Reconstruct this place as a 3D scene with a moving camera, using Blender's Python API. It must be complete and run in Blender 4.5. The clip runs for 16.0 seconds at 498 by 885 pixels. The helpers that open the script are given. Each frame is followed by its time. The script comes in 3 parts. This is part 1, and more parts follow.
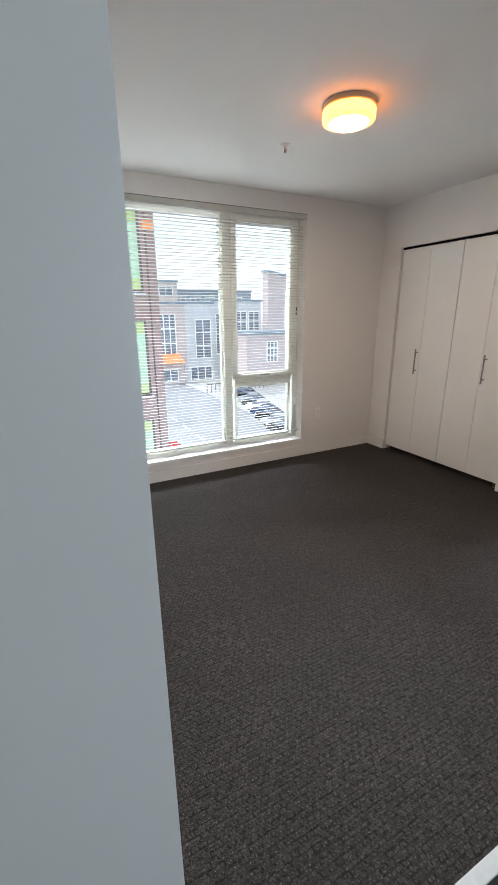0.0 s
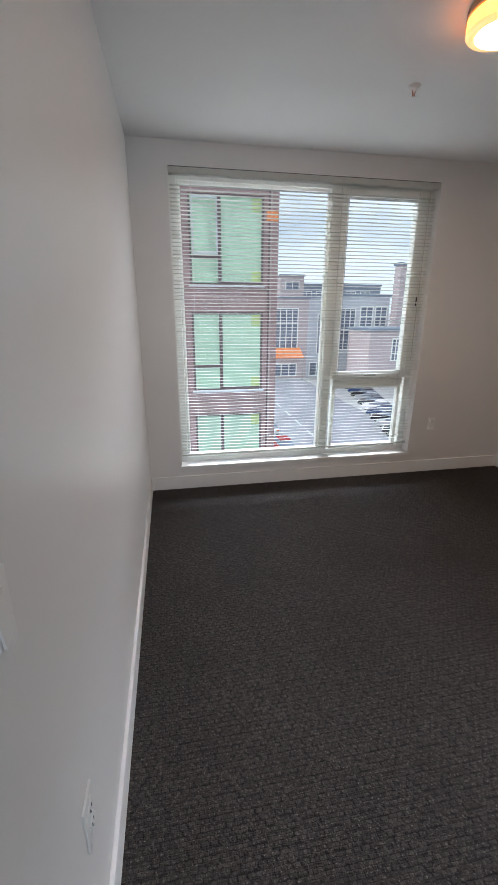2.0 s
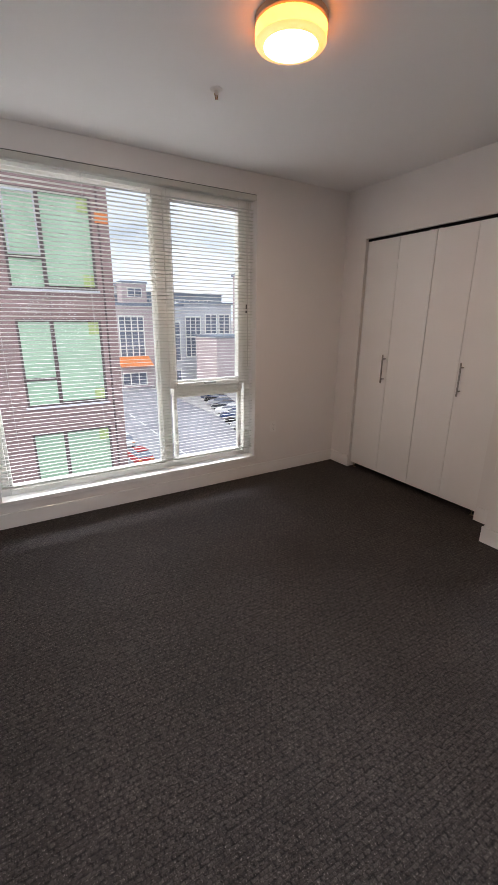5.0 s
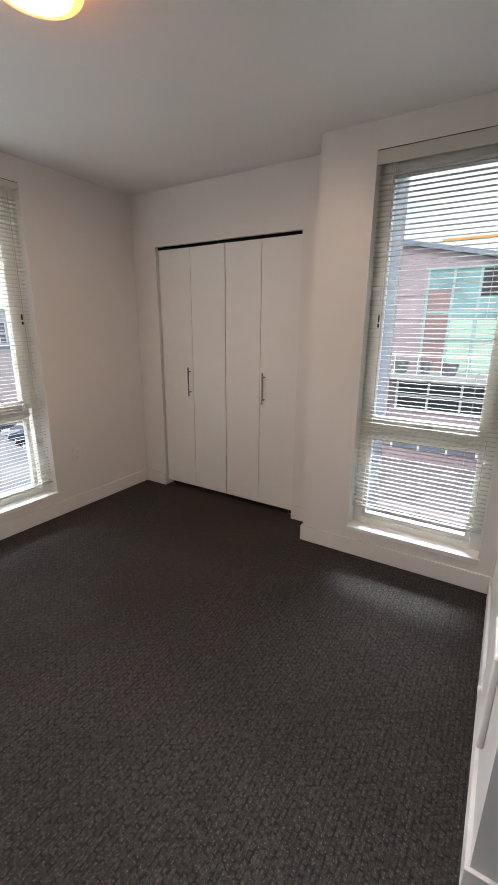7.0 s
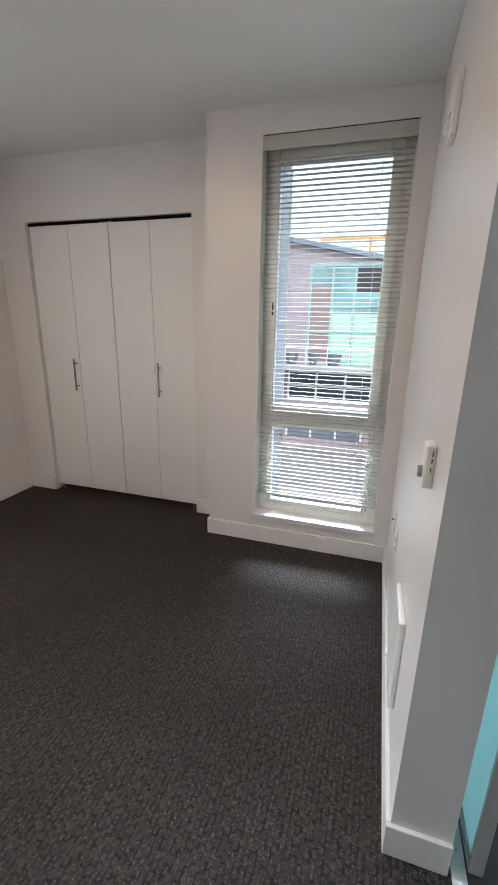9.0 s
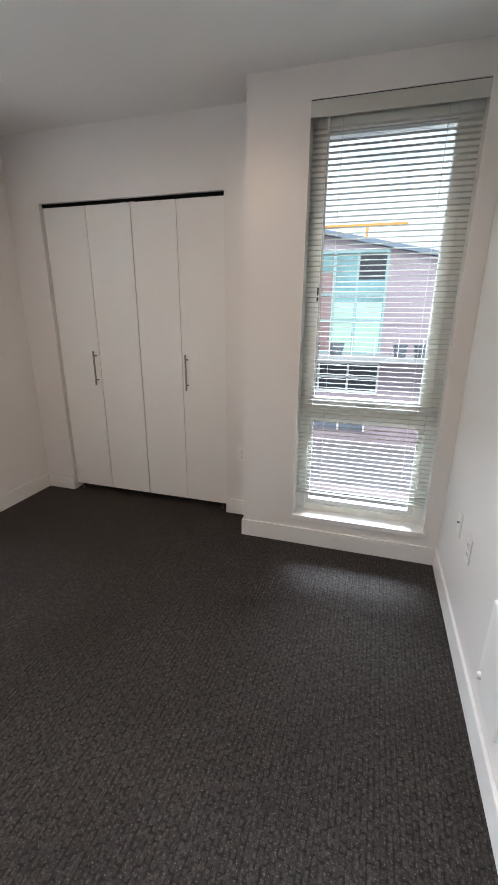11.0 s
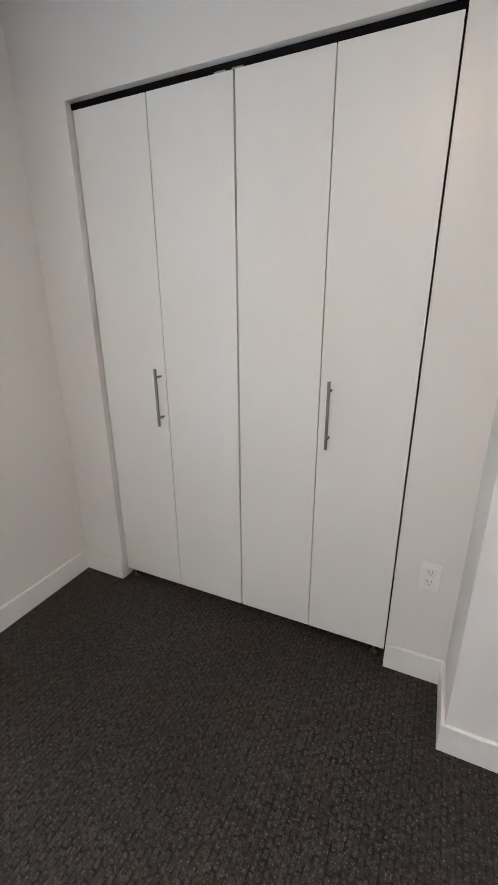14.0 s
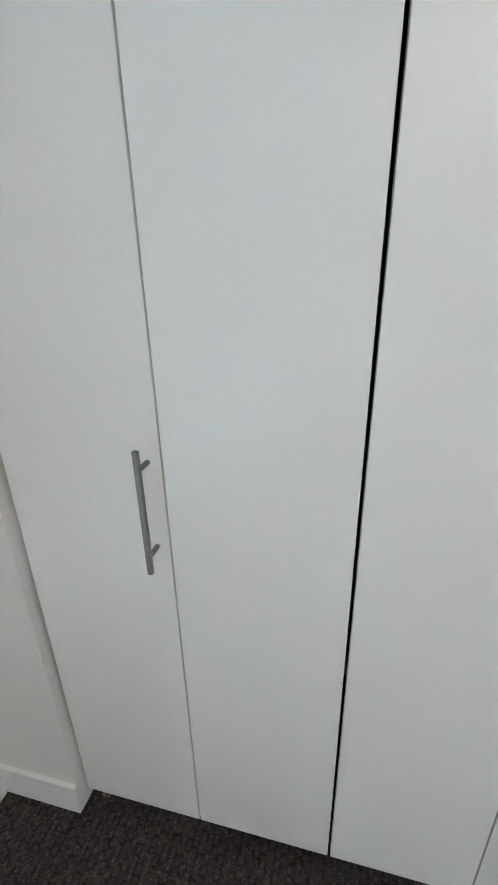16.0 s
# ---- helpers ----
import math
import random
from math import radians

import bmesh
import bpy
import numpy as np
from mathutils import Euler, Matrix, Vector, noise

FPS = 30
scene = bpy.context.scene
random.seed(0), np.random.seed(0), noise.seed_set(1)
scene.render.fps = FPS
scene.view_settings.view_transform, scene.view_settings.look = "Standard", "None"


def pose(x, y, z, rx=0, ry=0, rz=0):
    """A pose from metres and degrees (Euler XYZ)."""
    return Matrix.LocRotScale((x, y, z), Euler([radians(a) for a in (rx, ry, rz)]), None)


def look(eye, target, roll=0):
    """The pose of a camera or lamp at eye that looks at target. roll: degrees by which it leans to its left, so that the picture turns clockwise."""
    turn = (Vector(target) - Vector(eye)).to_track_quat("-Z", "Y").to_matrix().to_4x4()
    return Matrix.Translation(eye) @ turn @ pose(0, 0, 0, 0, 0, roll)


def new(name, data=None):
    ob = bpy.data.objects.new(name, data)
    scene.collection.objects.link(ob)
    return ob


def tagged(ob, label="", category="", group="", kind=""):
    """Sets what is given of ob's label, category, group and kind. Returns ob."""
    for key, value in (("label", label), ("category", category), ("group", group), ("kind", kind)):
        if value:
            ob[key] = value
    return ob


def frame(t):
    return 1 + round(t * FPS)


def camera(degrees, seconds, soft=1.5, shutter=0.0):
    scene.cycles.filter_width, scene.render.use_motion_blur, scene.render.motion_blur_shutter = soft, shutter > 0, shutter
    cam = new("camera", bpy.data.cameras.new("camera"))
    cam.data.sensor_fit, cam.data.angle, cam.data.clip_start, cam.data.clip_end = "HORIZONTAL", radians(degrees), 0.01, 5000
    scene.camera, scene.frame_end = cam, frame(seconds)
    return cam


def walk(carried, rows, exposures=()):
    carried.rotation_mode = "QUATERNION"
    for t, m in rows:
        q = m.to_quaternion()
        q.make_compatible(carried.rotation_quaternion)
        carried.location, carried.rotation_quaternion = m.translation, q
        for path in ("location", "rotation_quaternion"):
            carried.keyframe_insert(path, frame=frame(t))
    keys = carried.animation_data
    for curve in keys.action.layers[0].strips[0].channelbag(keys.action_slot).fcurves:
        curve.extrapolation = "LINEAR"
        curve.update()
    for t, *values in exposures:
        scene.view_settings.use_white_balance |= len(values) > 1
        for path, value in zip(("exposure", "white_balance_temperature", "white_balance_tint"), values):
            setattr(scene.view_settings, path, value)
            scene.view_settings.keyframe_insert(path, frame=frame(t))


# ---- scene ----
cam = camera(62.6, 16.0)
PATH = [
    (0, (0.004, -0.032, 1.527), (0.871, 1.668, 0.927), -0.5),
    (0.5, (0.194, -0.008, 1.504), (0.808, 1.804, 0.92), -0.2),
    (1, (0.303, 0.064, 1.498), (0.747, 1.922, 0.904), -0.0),
    (1.5, (0.33, 0.172, 1.49), (0.692, 2.043, 0.883), 0.2),
    (2, (0.349, 0.277, 1.488), (0.702, 2.145, 0.867), 0.2),
    (2.5, (0.384, 0.293, 1.483), (0.778, 2.153, 0.864), -0.1),
    (3, (0.417, 0.299, 1.476), (0.881, 2.143, 0.857), -0.3),
    (5.5, (0.581, 0.441, 1.483), (1.734, 1.971, 0.909), 0.7),
    (6, (0.657, 0.474, 1.49), (1.976, 1.866, 0.925), 0.8),
    (6.5, (0.682, 0.571, 1.505), (2.175, 1.783, 0.952), 0.7),
    (7, (0.682, 0.645, 1.512), (2.32, 1.656, 0.969), 0.5),
    (7.5, (0.681, 0.67, 1.495), (2.413, 1.514, 0.958), 0.6),
    (8, (0.701, 0.662, 1.481), (2.491, 1.373, 0.943), 0.9),
    (8.5, (0.726, 0.66, 1.479), (2.558, 1.257, 0.942), 1.2),
    (11, (0.836, 0.996, 1.46), (2.661, 1.542, 0.849), 0.5),
    (11.5, (0.923, 1.005, 1.467), (2.674, 1.723, 0.821), 0.6),
    (12, (1.047, 1.043, 1.445), (2.734, 1.89, 0.785), 0.4),
    (12.5, (1.226, 1.244, 1.441), (2.897, 2.116, 0.771), 0.3),
    (13, (1.473, 1.457, 1.443), (3.152, 2.316, 0.777), 0.1),
    (13.5, (1.79, 1.67, 1.444), (3.483, 2.508, 0.787), -0.2),
    (14, (2.067, 1.911, 1.438), (3.781, 2.708, 0.783), -0.4),
    (14.5, (2.321, 2.113, 1.452), (4.046, 2.869, 0.772), -0.6),
    (15, (2.576, 2.301, 1.451), (4.319, 3.012, 0.752), -1.0),
    (15.5, (2.737, 2.495, 1.43), (4.526, 3.094, 0.744), -1.2),
    (16, (2.905, 2.668, 1.431), (4.719, 3.11, 0.692), -1.2),
]
EXPOSURES = [(0.0, 1.05, 5950, 8), (0.6, 0.85, 5750, 6), (1.5, 0.5, 5800, 10), (3.0, 0.42, 6000, 12), (5.5, 0.62, 6350, 18), (7.0, 0.80, 6200, 13),
             (8.5, 0.92, 5850, 8), (11.0, 0.98, 5800, 8), (12.5, 1.22, 5700, 6), (13.5, 1.40, 5600, 7), (14.5, 1.58, 5200, 1), (15.5, 1.62, 5000, -2), (16.0, 1.58, 5000, -2)]
walk(cam, [(t, look(eye, target, roll)) for t, eye, target, roll in PATH], EXPOSURES)

# ---- light ----
SUN_DIR = Vector((-0.70, -0.12, 0.70)).normalized()
world = bpy.data.worlds.new("sky")
scene.world = world
world.use_nodes = True
wn, wl = world.node_tree.nodes, world.node_tree.links
background = wn["Background"]
sky = wn.new("ShaderNodeTexSky")
sky.sky_type, sky.sun_disc = "NISHITA", False
sky.sun_elevation = math.asin(SUN_DIR.z)
sky.sun_rotation = math.atan2(SUN_DIR.x, SUN_DIR.y)
sky.air_density, sky.dust_density = 1.0, 1.5
coord = wn.new("ShaderNodeTexCoord")
stretch = wn.new("ShaderNodeMapping")
stretch.inputs["Scale"].default_value = (3.0, 3.0, 7.0)
clouds = wn.new("ShaderNodeTexNoise")
clouds.inputs["Scale"].default_value, clouds.inputs["Detail"].default_value = 1.1, 7.0
ramp = wn.new("ShaderNodeValToRGB")
ramp.color_ramp.elements[0].position, ramp.color_ramp.elements[1].position = 0.30, 0.55
ramp.color_ramp.elements[0].color = (0.40, 0.40, 0.40, 1)
cloudy = wn.new("ShaderNodeMix")
cloudy.data_type = "RGBA"
cloudy.inputs["B"].default_value = (9.3, 9.9, 10.9, 1)
wl.new(coord.outputs["Generated"], stretch.inputs["Vector"])
wl.new(stretch.outputs["Vector"], clouds.inputs["Vector"])
wl.new(clouds.outputs["Fac"], ramp.inputs["Fac"])
wl.new(ramp.outputs["Color"], cloudy.inputs["Factor"])
wl.new(sky.outputs["Color"], cloudy.inputs["A"])
wl.new(cloudy.outputs["Result"], background.inputs["Color"])
background.inputs["Strength"].default_value = 0.080


def area(name, m, energy, colour, width, height, spread=180):
    data = bpy.data.lights.new(name, "AREA")
    data.energy, data.color = energy, colour
    data.shape, data.size, data.size_y, data.spread = "RECTANGLE", width, height, radians(spread)
    ob = new(name, data)
    ob.matrix_world = m
    return ob


sun_data = bpy.data.lights.new("sun", "SUN")
sun_data.energy, sun_data.color, sun_data.angle = 1.5, (1.0, 0.95, 0.88), radians(0.5)
new("sun", sun_data).matrix_world = look(SUN_DIR * 50, (0, 0, 0))
# added lamps standing in for light from the sky above each window
area("sky_fill_north", look((2.6, 12.0, 6.7), (1.45, 3.6, 1.3)), 1180, (0.95, 0.97, 1.0), 13.0, 2.8, 90)
area("sky_fill_east", look((19.0, 1.6, 12.2), (3.2, 1.0, 1.3)), 1600, (0.92, 0.965, 1.0), 10.0, 6.0, 70)
# added fill for daylight from the unseen part of the hall behind the door
area("hall_fill", look((1.9, -2.45, 1.5), (1.6, 0.0, 0.9)), 17, (0.86, 0.96, 0.98), 1.8, 1.5)


# ---- materials ----
def material(name, colour, rough=0.6, metal=0.0, vary=0.06, scale=6.0, bump=0.0, bump_scale=300.0, spec=0.5, island=0.0):
    """Paint, plastic or metal with blotches at one scale and fine relief at another."""
    mat = bpy.data.materials.new(name)
    mat.use_nodes = True
    n, l = mat.node_tree.nodes, mat.node_tree.links
    p = n["Principled BSDF"]
    p.inputs["Roughness"].default_value, p.inputs["Metallic"].default_value = rough, metal
    p.inputs["Specular IOR Level"].default_value = spec
    tc = n.new("ShaderNodeTexCoord")
    big = n.new("ShaderNodeTexNoise")
    big.inputs["Scale"].default_value, big.inputs["Detail"].default_value = scale, 5.0
    l.new(tc.outputs["Object"], big.inputs["Vector"])
    value = n.new("ShaderNodeMapRange")
    value.inputs["From Min"].default_value, value.inputs["From Max"].default_value = 0.3, 0.7
    value.inputs["To Min"].default_value, value.inputs["To Max"].default_value = 1 - vary, 1 + vary
    l.new(big.outputs["Fac"], value.inputs["Value"])
    hsv = n.new("ShaderNodeHueSaturation")
    hsv.inputs["Color"].default_value = (*colour, 1)
    out = value.outputs["Result"]
    if island:
        info = n.new("ShaderNodeObjectInfo")
        each = n.new("ShaderNodeMapRange")
        each.inputs["To Min"].default_value, each.inputs["To Max"].default_value = 1 - island, 1 + island
        l.new(info.outputs["Random"], each.inputs["Value"])
        both = n.new("ShaderNodeMath")
        both.operation = "MULTIPLY"
        l.new(out, both.inputs[0])
        l.new(each.outputs["Result"], both.inputs[1])
        out = both.outputs["Value"]
    l.new(out, hsv.inputs["Value"])
    l.new(hsv.outputs["Color"], p.inputs["Base Color"])
    rv = n.new("ShaderNodeMapRange")
    rv.inputs["To Min"].default_value, rv.inputs["To Max"].default_value = max(rough - 0.06, 0.02), min(rough + 0.06, 1)
    l.new(big.outputs["Fac"], rv.inputs["Value"])
    l.new(rv.outputs["Result"], p.inputs["Roughness"])
    if bump:
        fine = n.new("ShaderNodeTexNoise")
        fine.inputs["Scale"].default_value, fine.inputs["Detail"].default_value = bump_scale, 3.0
        l.new(tc.outputs["Object"], fine.inputs["Vector"])
        b = n.new("ShaderNodeBump")
        b.inputs["Strength"].default_value, b.inputs["Distance"].default_value = bump, 0.001
        l.new(fine.outputs["Fac"], b.inputs["Height"])
        l.new(b.outputs["Normal"], p.inputs["Normal"])
    return mat


def carpet_material():
    """Loop-pile carpet: short ribs in rows, broken into blocks, with pale flecks."""
    mat = bpy.data.materials.new("carpet_loop_pile")
    mat.use_nodes = True
    n, l = mat.node_tree.nodes, mat.node_tree.links
    p = n["Principled BSDF"]
    p.inputs["Roughness"].default_value = 0.82
    p.inputs["Specular IOR Level"].default_value = 0.22
    p.inputs["Sheen Weight"].default_value = 0.0
    p.inputs["Sheen Roughness"].default_value = 0.5
    tc = n.new("ShaderNodeTexCoord")
    warp = n.new("ShaderNodeTexNoise")
    warp.inputs["Scale"].default_value, warp.inputs["Detail"].default_value = 95.0, 3.0
    l.new(tc.outputs["Object"], warp.inputs["Vector"])
    shift = n.new("ShaderNodeVectorMath")
    shift.operation = "MULTIPLY_ADD"
    shift.inputs[1].default_value = (0.011, 0.011, 0.0)
    l.new(warp.outputs["Color"], shift.inputs[0])
    l.new(tc.outputs["Object"], shift.inputs[2])
    # single loops
    loop = n.new("ShaderNodeTexBrick")
    loop.offset = 0.5
    for key, v in (("Scale", 1.0), ("Mortar Size", 0.0022), ("Mortar Smooth", 1.0), ("Brick Width", 0.014), ("Row Height", 0.0115), ("Bias", -0.2)):
        loop.inputs[key].default_value = v
    loop.inputs["Color1"].default_value = (0.042, 0.0350, 0.0315, 1)
    loop.inputs["Color2"].default_value = (0.083, 0.0700, 0.0635, 1)
    loop.inputs["Mortar"].default_value = (0.036, 0.0308, 0.0285, 1)
    l.new(shift.outputs["Vector"], loop.inputs["Vector"])
    # sunken rows between the ribs, broken here and there
    row = n.new("ShaderNodeTexBrick")
    row.offset = 0.43
    for key, v in (("Scale", 1.0), ("Mortar Size", 0.0062), ("Mortar Smooth", 1.0), ("Brick Width", 0.026), ("Row Height", 0.0185)):
        row.inputs[key].default_value = v
    l.new(shift.outputs["Vector"], row.inputs["Vector"])
    gaps = n.new("ShaderNodeTexNoise")
    gaps.inputs["Scale"].default_value, gaps.inputs["Detail"].default_value = 48.0, 3.0
    l.new(tc.outputs["Object"], gaps.inputs["Vector"])
    where = n.new("ShaderNodeMapRange")
    where.inputs["From Min"].default_value, where.inputs["From Max"].default_value = 0.38, 0.60
    where.inputs["To Max"].default_value = 1.0
    l.new(gaps.outputs["Fac"], where.inputs["Value"])
    sunk = n.new("ShaderNodeMath")
    sunk.operation = "MULTIPLY"
    l.new(row.outputs["Fac"], sunk.inputs[0])
    l.new(where.outputs["Result"], sunk.inputs[1])
    patch = n.new("ShaderNodeTexNoise")
    patch.inputs["Scale"].default_value, patch.inputs["Detail"].default_value = 2.2, 6.0
    l.new(tc.outputs["Object"], patch.inputs["Vector"])
    level = n.new("ShaderNodeMapRange")
    level.inputs["From Min"].default_value, level.inputs["From Max"].default_value = 0.3, 0.7
    level.inputs["To Min"].default_value, level.inputs["To Max"].default_value = 0.84, 1.14
    l.new(patch.outputs["Fac"], level.inputs["Value"])
    yarn = n.new("ShaderNodeTexNoise")
    yarn.inputs["Scale"].default_value, yarn.inputs["Detail"].default_value = 165.0, 2.0
    l.new(tc.outputs["Object"], yarn.inputs["Vector"])
    fleck = n.new("ShaderNodeMapRange")
    fleck.inputs["From Min"].default_value, fleck.inputs["From Max"].default_value = 0.59, 0.71
    fleck.inputs["To Min"].default_value, fleck.inputs["To Max"].default_value = 0.0, 0.8
    l.new(yarn.outputs["Fac"], fleck.inputs["Value"])
    tone = n.new("ShaderNodeHueSaturation")
    l.new(loop.outputs["Color"], tone.inputs["Color"])
    l.new(level.outputs["Result"], tone.inputs["Value"])
    mix = n.new("ShaderNodeMix")
    mix.data_type = "RGBA"
    mix.inputs["B"].default_value = (0.19, 0.166, 0.155, 1)
    l.new(fleck.outputs["Result"], mix.inputs["Factor"])
    l.new(tone.outputs["Color"], mix.inputs["A"])
    deep = n.new("ShaderNodeMix")
    deep.data_type = "RGBA"
    deep.inputs["B"].default_value = (0.015, 0.0130, 0.0122, 1)
    l.new(sunk.outputs["Value"], deep.inputs["Factor"])
    l.new(mix.outputs["Result"], deep.inputs["A"])
    l.new(deep.outputs["Result"], p.inputs["Base Color"])
    sum_ = n.new("ShaderNodeMath")
    l.new(loop.outputs["Fac"], sum_.inputs[0])
    l.new(sunk.outputs["Value"], sum_.inputs[1])
    height = n.new("ShaderNodeMath")
    height.operation = "MULTIPLY_ADD"
    height.inputs[1].default_value = -0.7
    l.new(sum_.outputs["Value"], height.inputs[0])
    l.new(yarn.outputs["Fac"], height.inputs[2])
    b = n.new("ShaderNodeBump")
    b.inputs["Strength"].default_value, b.inputs["Distance"].default_value = 0.7, 0.004
    l.new(height.outputs["Value"], b.inputs["Height"])
    l.new(b.outputs["Normal"], p.inputs["Normal"])
    return mat


def glass_material(name, tint=(0.96, 0.98, 0.97), rough=0.0):
    mat = bpy.data.materials.new(name)
    mat.use_nodes = True
    n, l = mat.node_tree.nodes, mat.node_tree.links
    n.remove(n["Principled BSDF"])
    clear, shine, fres, mix = (n.new("ShaderNode" + k) for k in ("BsdfTransparent", "BsdfGlossy", "Fresnel", "MixShader"))
    clear.inputs["Color"].default_value = (*tint, 1)
    shine.inputs["Roughness"].default_value = rough
    fres.inputs["IOR"].default_value = 1.15
    l.new(fres.outputs["Fac"], mix.inputs["Fac"])
    l.new(clear.outputs["BSDF"], mix.inputs[1])
    l.new(shine.outputs["BSDF"], mix.inputs[2])
    l.new(mix.outputs["Shader"], n["Material Output"].inputs["Surface"])
    return mat


def glow_material(name, rows):
    """Lamp glass: emission, with a colour and a strength."""
    mat = bpy.data.materials.new(name)
    mat.use_nodes = True
    p = mat.node_tree.nodes["Principled BSDF"]
    p.inputs["Base Color"].default_value = (0.9, 0.86, 0.8, 1)
    p.inputs["Roughness"].default_value = 0.4
    p.inputs["Emission Color"].default_value = (*rows[0], 1)
    p.inputs["Emission Strength"].default_value = rows[1]
    return mat


def frosted_material(name, tint):
    mat = bpy.data.materials.new(name)
    mat.use_nodes = True
    n, l = mat.node_tree.nodes, mat.node_tree.links
    p = n["Principled BSDF"]
    p.inputs["Base Color"].default_value, p.inputs["Roughness"].default_value = (*tint, 1), 0.35
    t, mix = n.new("ShaderNodeBsdfTranslucent"), n.new("ShaderNodeMixShader")
    t.inputs["Color"].default_value = (*tint, 1)
    mix.inputs["Fac"].default_value = 0.8
    l.new(p.outputs["BSDF"], mix.inputs[1])
    l.new(t.outputs["BSDF"], mix.inputs[2])
    l.new(mix.outputs["Shader"], n["Material Output"].inputs["Surface"])
    return mat


def slat_material():
    """Thin white plastic that lets a little light through."""
    mat = material("blind_slat_white", (0.66, 0.66, 0.61), 0.45, vary=0.02, scale=9.0)
    n, l = mat.node_tree.nodes, mat.node_tree.links
    t, mix = n.new("ShaderNodeBsdfTranslucent"), n.new("ShaderNodeMixShader")
    t.inputs["Color"].default_value = (0.62, 0.63, 0.58, 1)
    mix.inputs["Fac"].default_value = 0.22
    l.new(n["Principled BSDF"].outputs["BSDF"], mix.inputs[1])
    l.new(t.outputs["BSDF"], mix.inputs[2])
    l.new(mix.outputs["Shader"], n["Material Output"].inputs["Surface"])
    return mat


WALL = material("wall_paint", (0.76, 0.74, 0.72), 0.36, vary=0.015, scale=1.5, bump=0.10, bump_scale=260.0)
CEIL = material("ceiling_paint", (0.76, 0.75, 0.74), 0.75, vary=0.015, scale=1.5, bump=0.10, bump_scale=220.0)
TRIM = material("trim_paint", (0.80, 0.79, 0.77), 0.35, vary=0.02, scale=5.0)
DOOR = material("closet_door_laminate", (0.80, 0.79, 0.77), 0.38, vary=0.015, scale=2.0, bump=0.04, bump_scale=150.0)
VINYL = material("window_vinyl", (0.84, 0.84, 0.79), 0.32, vary=0.02, scale=4.0)
SLAT = slat_material()
CORD = material("blind_cord", (0.62, 0.61, 0.57), 0.8, vary=0.05)
PLASTIC = material("white_plastic", (0.80, 0.79, 0.77), 0.30, vary=0.02, scale=20.0)
GREYPL = material("grey_plastic", (0.42, 0.42, 0.41), 0.4, vary=0.04)
DARK = material("dark_slot", (0.015, 0.015, 0.016), 0.6, vary=0.1)
BLACK = material("black_track_metal", (0.006, 0.006, 0.007), 0.85, metal=0.0, vary=0.2, scale=30.0, spec=0.1)
STEEL = material("brushed_nickel", (0.28, 0.27, 0.25), 0.38, metal=1.0, vary=0.08, scale=60.0, bump=0.06, bump_scale=900.0)
BRASS = material("brass", (0.30, 0.24, 0.14), 0.35, metal=1.0, vary=0.1, scale=60.0)
CHROME = material("sprinkler_white_metal", (0.72, 0.71, 0.69), 0.3, vary=0.03)
CARPET = carpet_material()
HALLFLOOR = material("hall_floor_dark", (0.055, 0.048, 0.045), 0.45, vary=0.25, scale=8.0)
CLOSET = material("closet_interior", (0.30, 0.29, 0.28), 0.8, vary=0.05)
GLASS = glass_material("window_glass")
FROST = frosted_material("frosted_glass", (0.72, 0.96, 0.96))
GLOW = glow_material("lamp_glass_glow", ((1.0, 0.27, 0.025), 3.8))
GLOWFACE = glow_material("lamp_face_glow", ((1.0, 0.70, 0.48), 98.0))
GLOWRIM = glow_material("lamp_rim_glow", ((1.0, 0.46, 0.075), 1.0))
LAMPBASE = material("lamp_base_bronze", (0.42, 0.33, 0.24), 0.45, metal=0.2, vary=0.06)
ALU = material("aluminium_white", (0.74, 0.75, 0.75), 0.35, metal=0.0, vary=0.05, scale=30.0)
# outside
SIDING = material("mauve_siding", (0.30, 0.20, 0.19), 0.7, vary=0.08, scale=0.8, bump=0.2, bump_scale=40.0, island=0.10)
JOINT = material("siding_joint", (0.12, 0.08, 0.08), 0.8, vary=0.1)
GREENBLIND = material("green_shade", (0.40, 0.57, 0.40), 0.6, vary=0.12, scale=0.7)
YELLOWGREEN = material("yellow_green_shade", (0.42, 0.52, 0.20), 0.6, vary=0.1, scale=2.0)
ORANGE = material("orange_panel", (0.75, 0.24, 0.07), 0.6, vary=0.1, scale=1.0)
HOUSEFRAME = material("brown_window_frame", (0.11, 0.08, 0.075), 0.45, vary=0.1)
DARKFRAME = material("dark_window_frame", (0.035, 0.035, 0.04), 0.4, vary=0.1)
PALEPINK = material("pale_pink_stucco", (0.52, 0.43, 0.43), 0.8, vary=0.06, scale=0.4, bump=0.2, bump_scale=20.0)
PALEGREY = material("pale_grey_panel", (0.55, 0.56, 0.59), 0.7, vary=0.07, scale=0.3)
BAYSIDE = material("bay_cladding", (0.27, 0.30, 0.35), 0.7, vary=0.08, scale=1.5)
BLUEGREY = material("blue_grey_cladding", (0.22, 0.26, 0.32), 0.6, vary=0.10, scale=0.3)
FARGLASS = material("far_window_glass", (0.19, 0.21, 0.26), 0.08, vary=0.3, scale=0.4)
TEALGLASS = material("teal_glazing", (0.22, 0.37, 0.37), 0.15, vary=0.25, scale=0.5)
TEALFRAME = material("pale_teal_frame", (0.34, 0.46, 0.45), 0.5, vary=0.08)
MINTPANEL = material("mint_panel", (0.46, 0.62, 0.49), 0.4, vary=0.08, scale=0.8)
MAUVE = material("mauve_cladding", (0.40, 0.32, 0.345), 0.75, vary=0.14, scale=0.5, island=0.05)
